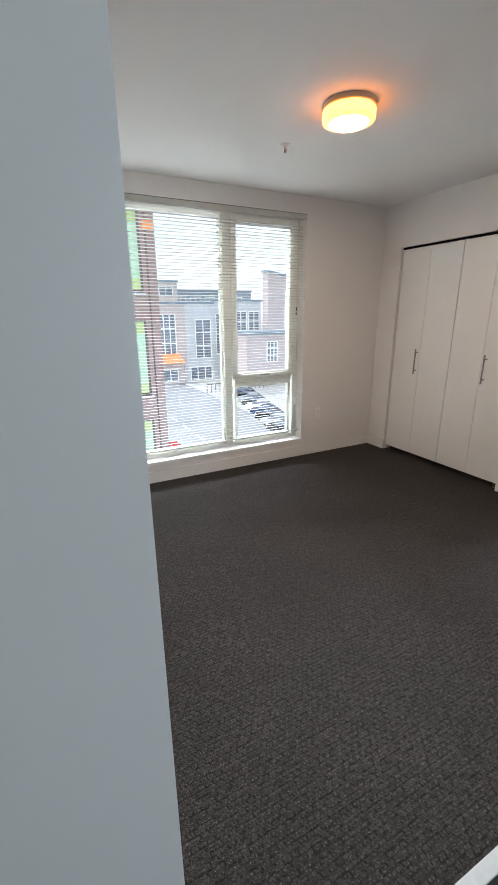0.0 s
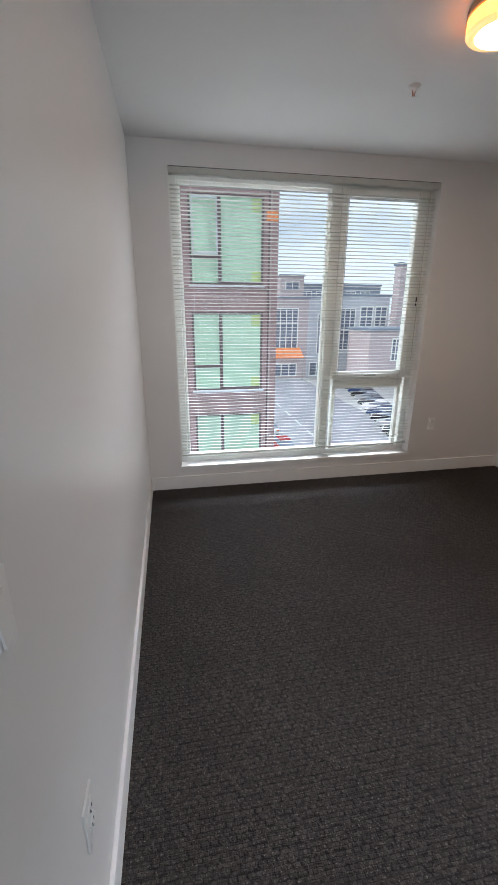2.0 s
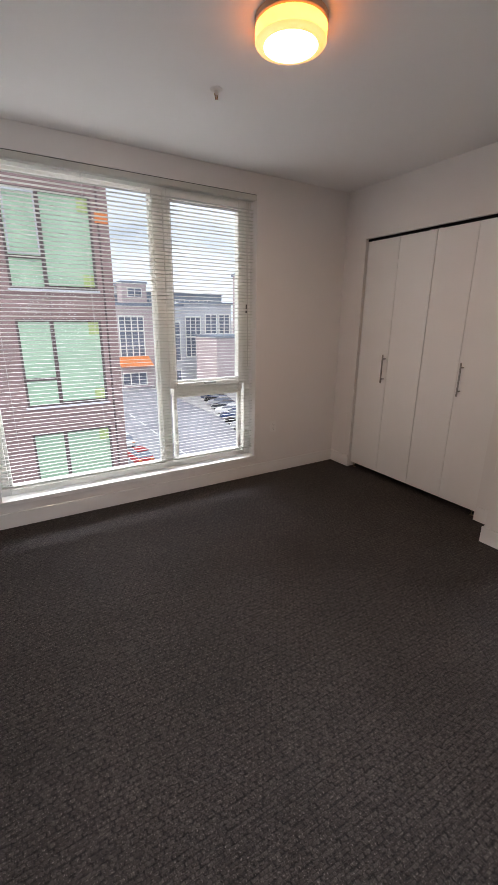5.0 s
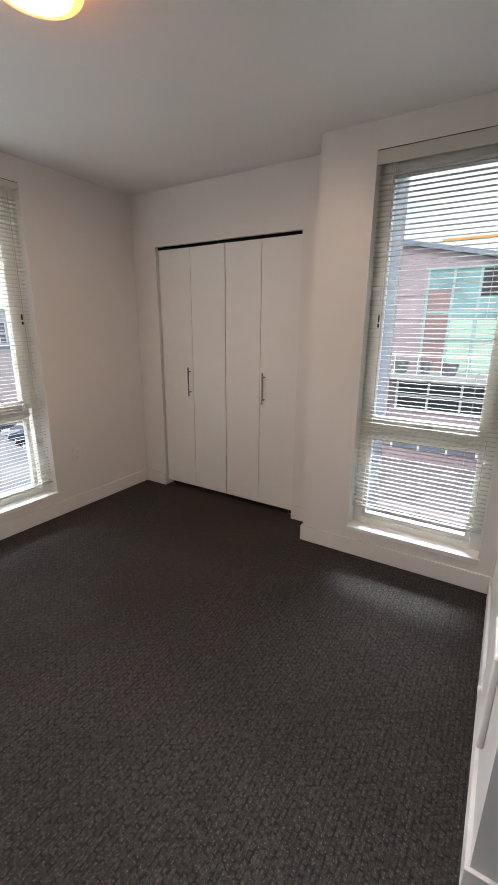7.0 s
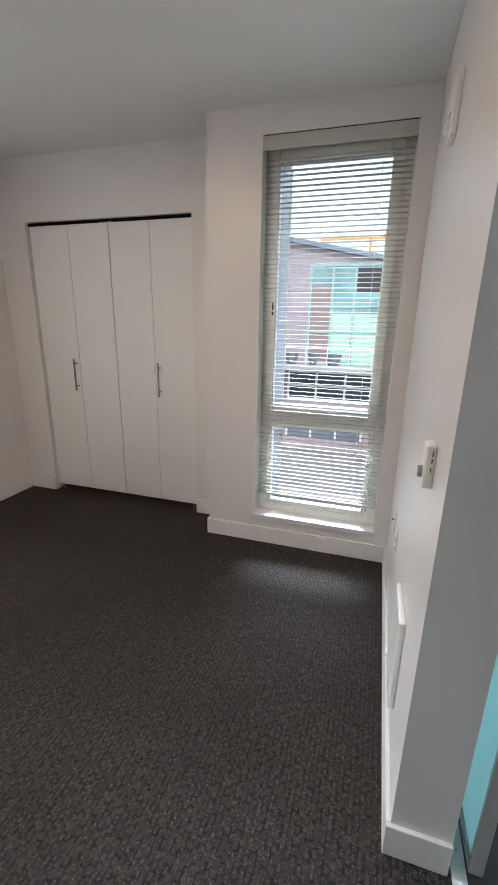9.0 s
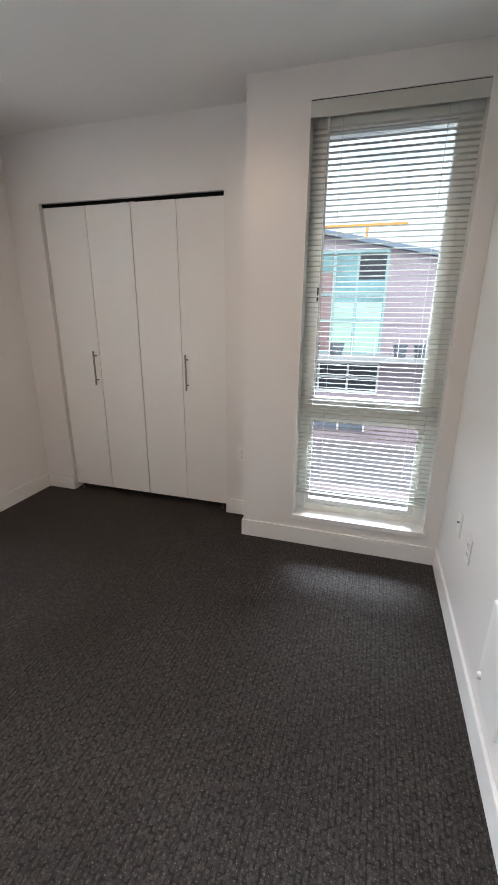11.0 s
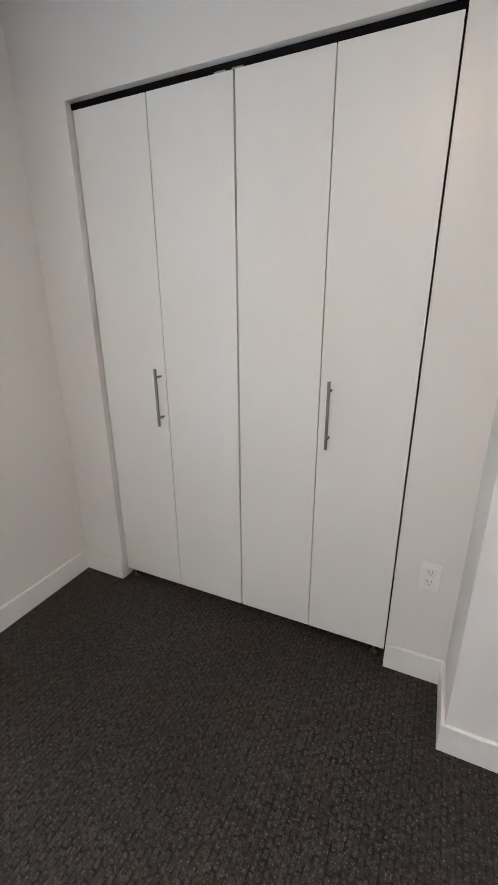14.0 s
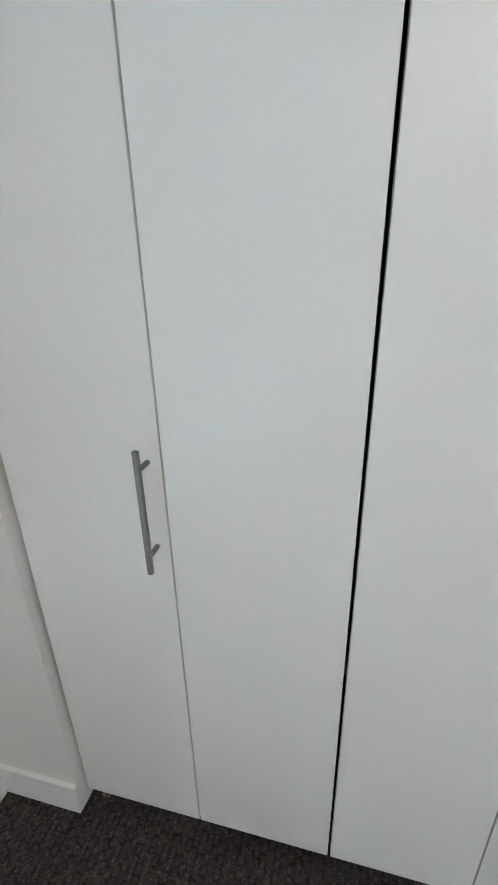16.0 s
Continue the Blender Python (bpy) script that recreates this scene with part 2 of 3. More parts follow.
CONCRETE = material("concrete", (0.42, 0.41, 0.40), 0.85, vary=0.12, scale=0.6, bump=0.3, bump_scale=30.0)
ASPHALT = material("asphalt", (0.27, 0.27, 0.30), 0.85, vary=0.18, scale=0.25, bump=0.4, bump_scale=40.0)
MARKING = material("road_paint", (0.62, 0.62, 0.60), 0.7, vary=0.15, scale=3.0)
RUBBER = material("tyre_rubber", (0.02, 0.02, 0.02), 0.8, vary=0.1)
POT = material("planter_grey", (0.16, 0.17, 0.19), 0.7, vary=0.15, scale=5.0)
TWIG = material("bare_twig", (0.30, 0.25, 0.20), 0.9, vary=0.15, scale=8.0)
LEAF = material("foliage", (0.06, 0.10, 0.04), 0.7, vary=0.3, scale=6.0)


# ---- building helpers ----
def box_into(bm, x0, x1, y0, y1, z0, z1):
    v = [bm.verts.new((x, y, z)) for x in (x0, x1) for y in (y0, y1) for z in (z0, z1)]
    for f in ((0, 1, 3, 2), (4, 6, 7, 5), (0, 4, 5, 1), (2, 3, 7, 6), (0, 2, 6, 4), (1, 5, 7, 3)):
        bm.faces.new([v[i] for i in f])


def boxes(*rows, bevel=0.0, segments=2):
    bm = bmesh.new()
    for r in rows:
        box_into(bm, *r)
    if bevel:
        bmesh.ops.bevel(bm, geom=bm.edges[:], offset=bevel, segments=segments, affect="EDGES", profile=0.6)
    return bm


def rod(a, b, r, sides=12, r2=None):
    """A capped round bar from a to b."""
    bm = bmesh.new()
    a, b = Vector(a), Vector(b)
    bmesh.ops.create_cone(bm, cap_ends=True, segments=sides, radius1=r, radius2=r if r2 is None else r2, depth=(b - a).length)
    bmesh.ops.transform(bm, matrix=Matrix.Translation((a + b) / 2) @ (b - a).to_track_quat("Z", "Y").to_matrix().to_4x4(), verts=bm.verts)
    return bm


def lathe(profile, centre, sides=48, axis="Z"):
    """A turned shape from (radius, height) pairs."""
    bm = bmesh.new()
    rings = []
    for r, h in profile:
        if r < 1e-5:
            rings.append([bm.verts.new((0, 0, h))])
        else:
            rings.append([bm.verts.new((r * math.cos(2 * math.pi * i / sides), r * math.sin(2 * math.pi * i / sides), h)) for i in range(sides)])
    for a, b in zip(rings, rings[1:]):
        for i in range(sides):
            j = (i + 1) % sides
            q = [a[i % len(a)], a[j % len(a)], b[j % len(b)], b[i % len(b)]]
            q = list(dict.fromkeys(q))
            if len(q) > 2:
                bm.faces.new(q)
    if axis == "Y":
        bmesh.ops.rotate(bm, verts=bm.verts, matrix=Matrix.Rotation(radians(-90), 3, "X"))
    bmesh.ops.translate(bm, verts=bm.verts, vec=centre)
    bmesh.ops.recalc_face_normals(bm, faces=bm.faces)
    return bm


def mesh_of(name, bm, mat, smooth=False):
    me = bpy.data.meshes.new(name)
    bmesh.ops.recalc_face_normals(bm, faces=bm.faces)
    bm.to_mesh(me)
    bm.free()
    me.materials.append(mat)
    if smooth:
        for f in me.polygons:
            f.use_smooth = True
        me.set_sharp_from_angle(angle=radians(35))
    return me


def part(name, bm, mat, parent, label="", smooth=False):
    ob = new(name, mesh_of(name, bm, mat, smooth))
    ob.parent = parent
    return tagged(ob, label)


def structure(name, bm, mat, label="", category=""):
    return tagged(new(name, mesh_of(name, bm, mat)), label, category, kind="structure")


def thing(name, label, category, at=(0, 0, 0), group=""):
    ob = new(name)
    ob.location = at
    ob.empty_display_size = 0.05
    return tagged(ob, label, category, group)


def place(ob, m):
    ob.matrix_basis = m
    return ob


# ---- plan ----
XL, XR, YN, YS, CEIL_Z = 0.125, 3.490, 3.597, 0.525, 2.580     # left, closet, window and near walls
XB, YB = 3.220, 1.740                                          # the bump with the tall window
JX = 1.643                                                     # doorway jamb
W1 = (0.392, 2.505, 0.185, 2.432)                              # wide window: x0, x1, z0, z1
W2 = (0.612, 1.412, 0.185, 2.444)                              # tall window: y0, y1, z0, z1
CLOSET_Y0, CLOSET_Y1, CLOSET_Z = 1.963, 3.333, 2.157
HALL_Y, WEST_END = 0.345, 0.405

structure("floor", boxes((XL - 0.3, 4.1, 0.330, YN + 0.02, -0.06, 0.0)), CARPET, "dark grey-brown loop-pile carpet with small ribs", "carpet")
structure("floor_hall", boxes((-1.6, 4.3, -2.5, 0.330, -0.06, -0.006)), HALLFLOOR, "dark floor of the hall outside the door", "floor")
structure("ceiling", boxes((XL - 0.15, 4.15, HALL_Y, YN + 0.25, CEIL_Z, CEIL_Z + 0.2)), CEIL, "plain white painted ceiling", "ceiling")
structure("ceiling_hall", boxes((-1.6, 4.3, -2.6, HALL_Y, CEIL_Z, CEIL_Z + 0.2)), CEIL, "plain white hall ceiling", "ceiling")
west = bmesh.new()   # its end by the doorway stands a little out of true
lines = []
for k in range(13):
    y = WEST_END + 0.042 * k if k < 12 else YN
    x = XL - 0.026 * max(0.0, 1 - k / 11) ** 2
    lines.append([west.verts.new(c) for c in ((XL - 0.14, y, 0), (x, y, 0), (x, y, CEIL_Z), (XL - 0.14, y, CEIL_Z))])
for a, b in zip(lines, lines[1:]):
    for k in range(4):
        west.faces.new([a[k], a[(k + 1) % 4], b[(k + 1) % 4], b[k]])
west.faces.new(lines[0])
west.faces.new(lines[-1])
wall_west = structure("wall_west", west, WALL, "plain white painted wall", "wall")
for f in wall_west.data.polygons:
    f.use_smooth = True
wall_west.data.set_sharp_from_angle(angle=radians(30))
structure("wall_west_outer", boxes((XL - 2.0, XL - 0.14, WEST_END, WEST_END + 0.145, 0, CEIL_Z)), WALL, "plain white wall of the hall", "wall")
structure("wall_north", boxes((XL - 0.14, W1[0], YN, YN + 0.24, 0, CEIL_Z), (W1[1], 4.1, YN, YN + 0.24, 0, CEIL_Z),
          (W1[0], W1[1], YN, YN + 0.24, 0, W1[2]), (W1[0], W1[1], YN, YN + 0.24, W1[3], CEIL_Z)), WALL, "white painted wall around the wide window", "wall")
structure("wall_closet", boxes((XR, XR + 0.11, CLOSET_Y1, YN, 0, CEIL_Z), (XR, XR + 0.11, YB, CLOSET_Y0, 0, CEIL_Z),
          (XR, XR + 0.11, CLOSET_Y0, CLOSET_Y1, CLOSET_Z, CEIL_Z)), WALL, "white painted wall around the closet opening", "wall")
structure("wall_east", boxes((XB, XB + 0.24, HALL_Y, W2[0], 0, CEIL_Z), (XB, XR, W2[1], YB, 0, CEIL_Z),
          (XB, XB + 0.24, W2[0], W2[1], 0, W2[2]), (XB, XB + 0.24, W2[0], W2[1], W2[3], CEIL_Z)), WALL, "white painted wall around the tall window", "wall")
structure("wall_closet_side", boxes((XR, 4.1, 1.45, YB, -3.0, CEIL_Z + 0.6)), BAYSIDE, "grey outer side wall of the closet bay", "wall")
structure("wall_closet_back", boxes((4.1, 4.2, 1.45, YN + 0.24, -3.0, CEIL_Z + 0.6)), CLOSET, "back wall of the closet", "wall")
structure("wall_south", boxes((JX, XB, HALL_Y + 0.018, YS, 0, CEIL_Z)), WALL, "white painted wall beside the doorway", "wall")
structure("wall_hall_west", boxes((-1.7, -1.6, -2.6, WEST_END + 0.145, 0, CEIL_Z)), WALL, "plain hall wall", "wall")
structure("wall_hall_east", boxes((4.2, 4.3, -2.6, HALL_Y, 0, CEIL_Z)), WALL, "plain hall wall", "wall")
# the opening is out of view and assumed, to go with the hall's fill lamp
structure("wall_hall_south", boxes((-1.7, 1.0, -2.6, -2.5, 0, CEIL_Z), (2.8, 4.3, -2.6, -2.5, 0, CEIL_Z), (1.0, 2.8, -2.6, -2.5, 0, 0.75),
          (1.0, 2.8, -2.6, -2.5, 2.25, CEIL_Z)), WALL, "plain hall wall with an unseen, assumed window opening", "wall")
structure("wall_hall_north", boxes((XB, 4.3, HALL_Y - 0.1, HALL_Y, 0, CEIL_Z)), WALL, "plain hall wall", "wall")

BH, BT = 0.115, 0.014


def baseboard(name, x0, x1, y0, y1):
    bm = boxes((x0, x1, y0, y1, 0.001, BH), bevel=0.003)
    return structure(name, bm, TRIM, "white painted square baseboard", "baseboard")


baseboard("baseboard_west", XL, XL + BT, 0.62, YN - BT)
end = baseboard("baseboard_west_end", XL, XL + BT, WEST_END + 0.002, 0.62)
for v in end.data.vertices:
    v.co.x -= 0.026 * max(0.0, 1 - (v.co.y - WEST_END) / 0.462) ** 2
baseboard("baseboard_north", XL, XR - BT, YN - BT, YN)
baseboard("baseboard_closet_a", XR - BT, XR, CLOSET_Y1, YN)
baseboard("baseboard_closet_b", XR - BT, XR, YB + BT, CLOSET_Y0)
baseboard("baseboard_bump_side", XB - BT, XR, YB, YB + BT)
baseboard("baseboard_east", XB - BT, XB, YS + BT, YB)
baseboard("baseboard_south", JX, XB, YS, YS + BT)
baseboard("baseboard_jamb", JX - BT, JX, HALL_Y + 0.018, YS + BT)


# ---- windows ----
def ring(x0, x1, z0, z1, w, y0, y1, wb=None):
    wb = w if wb is None else wb
    return [(x0, x0 + w, y0, y1, z0, z1), (x1 - w, x1, y0, y1, z0, z1), (x0 + w, x1 - w, y0, y1, z1 - w, z1), (x0 + w, x1 - w, y0, y1, z0, z0 + wb)]


def pane(parent, x0, x1, z0, z1, y):
    ob = part("pane", boxes((x0, x1, y, y + 0.006, z0, z1)), GLASS, parent, "clear glass pane")
    ob.visible_shadow = False
    return ob


def window(name, label, width, z0, z1, m, left_light, right_light, sill_out):
    """Vinyl window in its own frame: x across, y outwards from the wall's face, z up."""
    w = tagged(new(name), label, "window", kind="structure")
    d0, d1 = 0.105, 0.185
    part("window_frame", boxes(*ring(0, width, z0, z1, 0.062, d0, d1), bevel=0.004), VINYL, w)
    part("reveal", boxes((0, 0.004, 0.0, d0, z0, z1), (width - 0.004, width, 0.0, d0, z0, z1), (0.004, width - 0.004, 0.0, d0, z1 - 0.004, z1)), TRIM, w)
    part("window_sill", boxes((-0.006, width + 0.006, -sill_out, d0, z0 - 0.012, z0 + 0.02), bevel=0.004), TRIM, w, "white painted window sill")
    if left_light:
        a, b = left_light
        part("glazing_bead", boxes(*ring(a - 0.022, b + 0.022, z0 + 0.062, z1 - 0.062, 0.022, d0 + 0.012, d1 - 0.02), bevel=0.003), VINYL, w)
        pane(w, a, b, z0 + 0.084, z1 - 0.084, d0 + 0.04)
        part("mullion", boxes((b + 0.022, right_light[0] - 0.062, d0 - 0.006, d1, z0 + 0.062, z1 - 0.062), bevel=0.004), VINYL, w)
    a, b = right_light
    t0, t1 = 0.84, 0.90
    part("transom", boxes((a - 0.03, b + 0.03, d0 - 0.004, d1, t0, t1), bevel=0.004), VINYL, w)
    sash = part("sash", boxes(*ring(a - 0.062, b + 0.042, t1, z1 - 0.055, 0.06, d0 - 0.018, d1 - 0.03), bevel=0.006), VINYL, w, "white vinyl opening sash")
    part("sash_handle", boxes(((a + b) / 2 - 0.055, (a + b) / 2 + 0.055, d0 - 0.03, d0 - 0.016, t1 + 0.02, t1 + 0.036), bevel=0.004), GREYPL, sash)
    part("gasket", boxes(*ring(a - 0.004, b + 0.004, t1 + 0.058, z1 - 0.112, 0.005, d0 - 0.016, d0 + 0.02)), GREYPL, sash)
    pane(w, a, b, t1 + 0.06, z1 - 0.115, d0 + 0.02)
    part("glazing_bead", boxes(*ring(a - 0.03, b + 0.03, z0 + 0.062, t0, 0.03, d0 + 0.012, d1 - 0.02), bevel=0.003), VINYL, w)
    pane(w, a, b, z0 + 0.092, t0 - 0.03, d0 + 0.04)
    w.matrix_basis = m
    return w


M1 = Matrix.Translation((W1[0], YN, 0))
window("window_1", "wide white vinyl window with one fixed and one opening light", W1[1] - W1[0], W1[2], W1[3], M1,
       (0.086, 1.232), (1.392, 1.998), 0.012)
M2 = Matrix.Translation((XB, W2[1], 0)) @ Matrix.Rotation(radians(-90), 4, "Z")
window("window_2", "tall narrow white vinyl window with opening upper sash", W2[1] - W2[0], W2[2], W2[3], M2, None, (0.085, 0.705), 0.012)


def blind(label, width, top, bottom, m, pitch, cord_x, strip):
    """Venetian blind of crowned slats on ladder cords, its wand and pull cord hanging in front."""
    b = thing("venetian_blind", label, "window blind", group="window blinds")
    g = 0.008
    y = 0.048
    part("headrail", boxes((g, width - g, y - 0.024, y + 0.024, top - min(0.052, strip), top - 0.010), bevel=0.002), SLAT, b)
    part("valance", boxes((g - 0.004, width - g + 0.004, 0.004, 0.010, top - strip, top - 0.008), bevel=0.0015), SLAT, b, "white plastic valance strip")
    # near-black strip that paints the line of shade above the headrail
    part("shade_strip", boxes((g, width - g, 0.006, 0.020, top - 0.007, top - 0.0045)), DARK, b, "thin dark strip painted as the shade above the headrail")
    part("bottom_rail", boxes((g + 0.004, width - g - 0.004, y - 0.013, y + 0.013, bottom, bottom + 0.012), bevel=0.003), SLAT, b)
    prof = [(-0.0125, 0.0), (-0.0065, 0.0016), (0.0, 0.0022), (0.0065, 0.0016), (0.0125, 0.0)]
    bm = bmesh.new()
    rows = [[bm.verts.new((x, py, pz + dz)) for py, pz in prof for dz in (0.0, 0.0005)] for x in (g + 0.004, width - g - 0.004)]
    k = len(prof)
    for i in range(k - 1):
        for s in (0, 1):
            bm.faces.new([rows[0][2 * i + s], rows[1][2 * i + s], rows[1][2 * i + 2 + s], rows[0][2 * i + 2 + s]])
    for i in (0, k - 1):
        bm.faces.new([rows[0][2 * i], rows[1][2 * i], rows[1][2 * i + 1], rows[0][2 * i + 1]])
    me = mesh_of("slat", bm, SLAT)
    rng = random.Random(7)
    n = int((top - 0.10 - bottom) / pitch)
    for i in range(n):
        s = new("slat", me)
        s.parent = b
        s.matrix_basis = pose(0, y, bottom + 0.030 + i * pitch + rng.uniform(-0.0008, 0.0008), (-6 if width < 1 else -10) + rng.uniform(-2.0, 2.0), rng.uniform(-0.06, 0.06), 0)
    for cx in ((0.16, width - 0.16) if width < 1 else (0.16, width * 0.36, width * 0.64, width - 0.16)):
        part("ladder_cord", boxes((cx, cx + 0.0012, y - 0.0145, y - 0.0135, bottom, top - 0.05), (cx, cx + 0.0012, y + 0.0135, y + 0.0145, bottom, top - 0.05)), CORD, b)
    part("pull_cord", rod((cord_x, y - 0.030, top - 0.06), (cord_x, y - 0.030, 1.50), 0.0012, 6), CORD, b)
    part("cord_joiner", boxes((cord_x - 0.005, cord_x + 0.005, y - 0.036, y - 0.026, 1.515, 1.535), (cord_x - 0.004, cord_x + 0.004, y - 0.035, y - 0.027, 1.545, 1.585), bevel=0.002), DARK, b, "black cord joiner")
    part("wand", rod((cord_x + 0.012, y - 0.030, top - 0.07), (cord_x + 0.016, y - 0.030, 1.06), 0.0035, 6), CORD, b, "clear plastic tilt wand", True)
    b.matrix_basis = m
    return b


blind("white venetian blind lowered over the wide window", W1[1] - W1[0], W1[3], 0.283, M1, 0.0264, 2.02, 0.046)
blind("white venetian blind lowered over the tall window", W2[1] - W2[0], W2[3], 0.345, M2, 0.0264, 0.085, 0.078)


# ---- closet ----
def bifold(label, y0, y1, handle_y, hinge_y):
    d = thing("bifold_door", label, "closet door", (3.53, (y0 + y1) / 2, 0), "bifold closet doors")
    o = Vector(d.location)
    gap = 0.0017
    ym = (y0 + y1) / 2
    for a, b in ((y0, ym - gap), (ym + gap, y1)):
        panel = part("panel", boxes((3.517 - o.x, 3.548 - o.x, a - o.y, b - o.y, 0.052, 2.134), bevel=0.0015), DOOR, d)
        if a < handle_y < b:
            h = part("handle", boxes((3.474 - o.x, 3.484 - o.x, handle_y - 0.005 - o.y, handle_y + 0.005 - o.y, 0.913, 1.167), bevel=0.0015), STEEL, panel, "brushed nickel bar handle")
            for z in (0.950, 1.130):
                part("post", rod((3.482 - o.x, handle_y - o.y, z), (3.518 - o.x, handle_y - o.y, z), 0.005), STEEL, h, smooth=True)
    part("pivot", rod((3.532 - o.x, hinge_y - o.y, 2.12), (3.532 - o.x, hinge_y - o.y, 2.14), 0.005), STEEL, d)
    foot = part("pivot_bracket", boxes((3.530 - o.x, 3.547 - o.x, hinge_y - 0.014 - o.y, hinge_y + 0.014 - o.y, 0.002, 0.006), bevel=0.001), BRASS, d, "small brass floor pivot bracket")
    part("pivot_bolt", rod((3.530 - o.x, hinge_y - o.y, 0.004), (3.530 - o.x, hinge_y - o.y, 0.055), 0.004), BRASS, foot, smooth=True)
    return d


bifold("closed white bifold door of two flat panels beside the corner", 2.633, 3.324, 3.006, 3.285)
bifold("closed white bifold door of two flat panels beside the window wall", 1.970, 2.626, 2.256, 2.010)
track = thing("closet_track", "black metal door track at the top of the closet opening", "door track", (3.532, 2.648, 2.14))
part("rail", boxes((-0.014, 0.014, -0.684, 0.684, -0.003, 0.016)), BLACK, track)
part("guide", boxes((-0.017, 0.0, 0.012, 0.052, -0.007, -0.002), bevel=0.002), GREYPL, track, "grey roller guide")
part("guide", boxes((-0.017, 0.0, -0.052, -0.012, -0.007, -0.002), bevel=0.002), GREYPL, track, "grey roller guide")


# ---- lamp and sprinkler ----
light = thing("ceiling_lamp", "round flush ceiling lamp with glowing white glass drum", "ceiling lamp", (1.672, 2.035, CEIL_Z))
part("base", lathe([(0, 0), (0.138, 0), (0.142, -0.004), (0.142, -0.024), (0.136, -0.028), (0, -0.028)], (0, 0, 0)), LAMPBASE, light, "bronze-grey metal base ring", True)
shade = part("shade", lathe([(0.134, -0.028), (0.139, -0.033), (0.139, -0.077)], (0, 0, 0)), GLOW, light, "warm glowing opal glass drum", True)
part("shade_rim", lathe([(0.139, -0.077), (0.134, -0.083), (0.122, -0.088), (0.104, -0.0895)], (0, 0, 0)), GLOWRIM, shade, "orange glowing rounded rim", True)
part("shade_face", lathe([(0.104, -0.0895), (0.08, -0.091), (0, -0.092)], (0, 0, 0)), GLOWFACE, shade, smooth=True)

sp = thing("fire_sprinkler", "small white pendent fire sprinkler on the ceiling", "sprinkler", (1.655, 2.645, CEIL_Z))
part("escutcheon", lathe([(0, 0), (0.030, 0), (0.032, -0.003), (0.026, -0.008), (0.012, -0.010), (0, -0.010)], (0, 0, 0), 24), CHROME, sp, smooth=True)
part("body", lathe([(0.010, -0.008), (0.010, -0.022), (0.006, -0.026), (0, -0.026)], (0, 0, 0), 16), CHROME, sp, smooth=True)
for s in (-1, 1):
    part("yoke_arm", rod((s * 0.009, 0, -0.020), (s * 0.003, 0, -0.050), 0.0026, 8), BRASS, sp, smooth=True)
part("bulb", rod((0, 0, -0.026), (0, 0, -0.047), 0.0022, 8), material("sprinkler_bulb", (0.55, 0.40, 0.36), 0.2), sp, "pale red glass bulb", True)
part("deflector", lathe([(0, -0.050), (0.012, -0.050), (0.012, -0.052), (0, -0.052)], (0, 0, 0), 16), CHROME, sp, smooth=True)


# ---- wall plates: local x across, y out of the wall, z up ----
def wall_plate(name, label, category, group=""):
    t = thing(name, label, category, group=group)
    part("plate", boxes((-0.036, 0.036, 0.0, 0.006, -0.058, 0.058), bevel=0.003), PLASTIC, t, smooth=True)
    return t


def outlet(m, label):
    t = wall_plate("wall_outlet", label, "outlet", "wall outlets")
    for z in (-0.021, 0.021):
        face = part("receptacle", boxes((-0.017, 0.017, 0.005, 0.0085, z - 0.0145, z + 0.0145), bevel=0.003), PLASTIC, t)
        for dx in (-0.0065, 0.0065):
            part("slot", boxes((dx - 0.0011, dx + 0.0011, 0.0075, 0.0092, z - 0.001, z + 0.008)), DARK, face)
        part("ground_hole", rod((0, 0.0075, z - 0.008), (0, 0.0092, z - 0.008), 0.0024, 10), DARK, face)
    part("screw", rod((0, 0.005, 0), (0, 0.0072, 0), 0.0032, 10), PLASTIC, t)
    return place(t, m)


NORTH, WEST, EAST, SOUTH = 180, -90, 90, 0
outlet(pose(2.711, YN, 0.470, rz=NORTH), "white duplex wall outlet on the window wall")
outlet(pose(XR, 1.842, 0.475, rz=EAST), "white duplex wall outlet beside the closet")
outlet(pose(XL, 0.905, 0.470, rz=WEST), "white duplex wall outlet low on the plain wall")
outlet(pose(2.585, YS, 0.490, rz=SOUTH), "white duplex wall outlet near the tall window")
cx = wall_plate("cable_outlet", "white cable outlet plate with a coaxial jack", "outlet")
jack = part("coaxial_jack", rod((0, 0.005, 0.008), (0, 0.016, 0.008), 0.0048, 10), STEEL, cx, "metal coaxial jack", True)
part("jack_core", rod((0, 0.015, 0.008), (0, 0.0165, 0.008), 0.003, 8), DARK, jack)
place(cx, pose(2.800, YS, 0.500, rz=SOUTH))
sw = wall_plate("light_switch", "white rocker light switch on the plain wall", "light switch")
part("switch_frame", boxes((-0.018, 0.018, 0.005, 0.0075, -0.035, 0.035), bevel=0.001), PLASTIC, sw)
rocker = boxes((-0.0155, 0.0155, 0.007, 0.0105, -0.032, 0.032), bevel=0.001)
bmesh.ops.rotate(rocker, verts=rocker.verts, cent=(0, 0.007, 0), matrix=Matrix.Rotation(radians(4), 3, "X"))
part("rocker", rocker, PLASTIC, sw)
place(sw, pose(XL, 0.728, 1.130, rz=WEST))

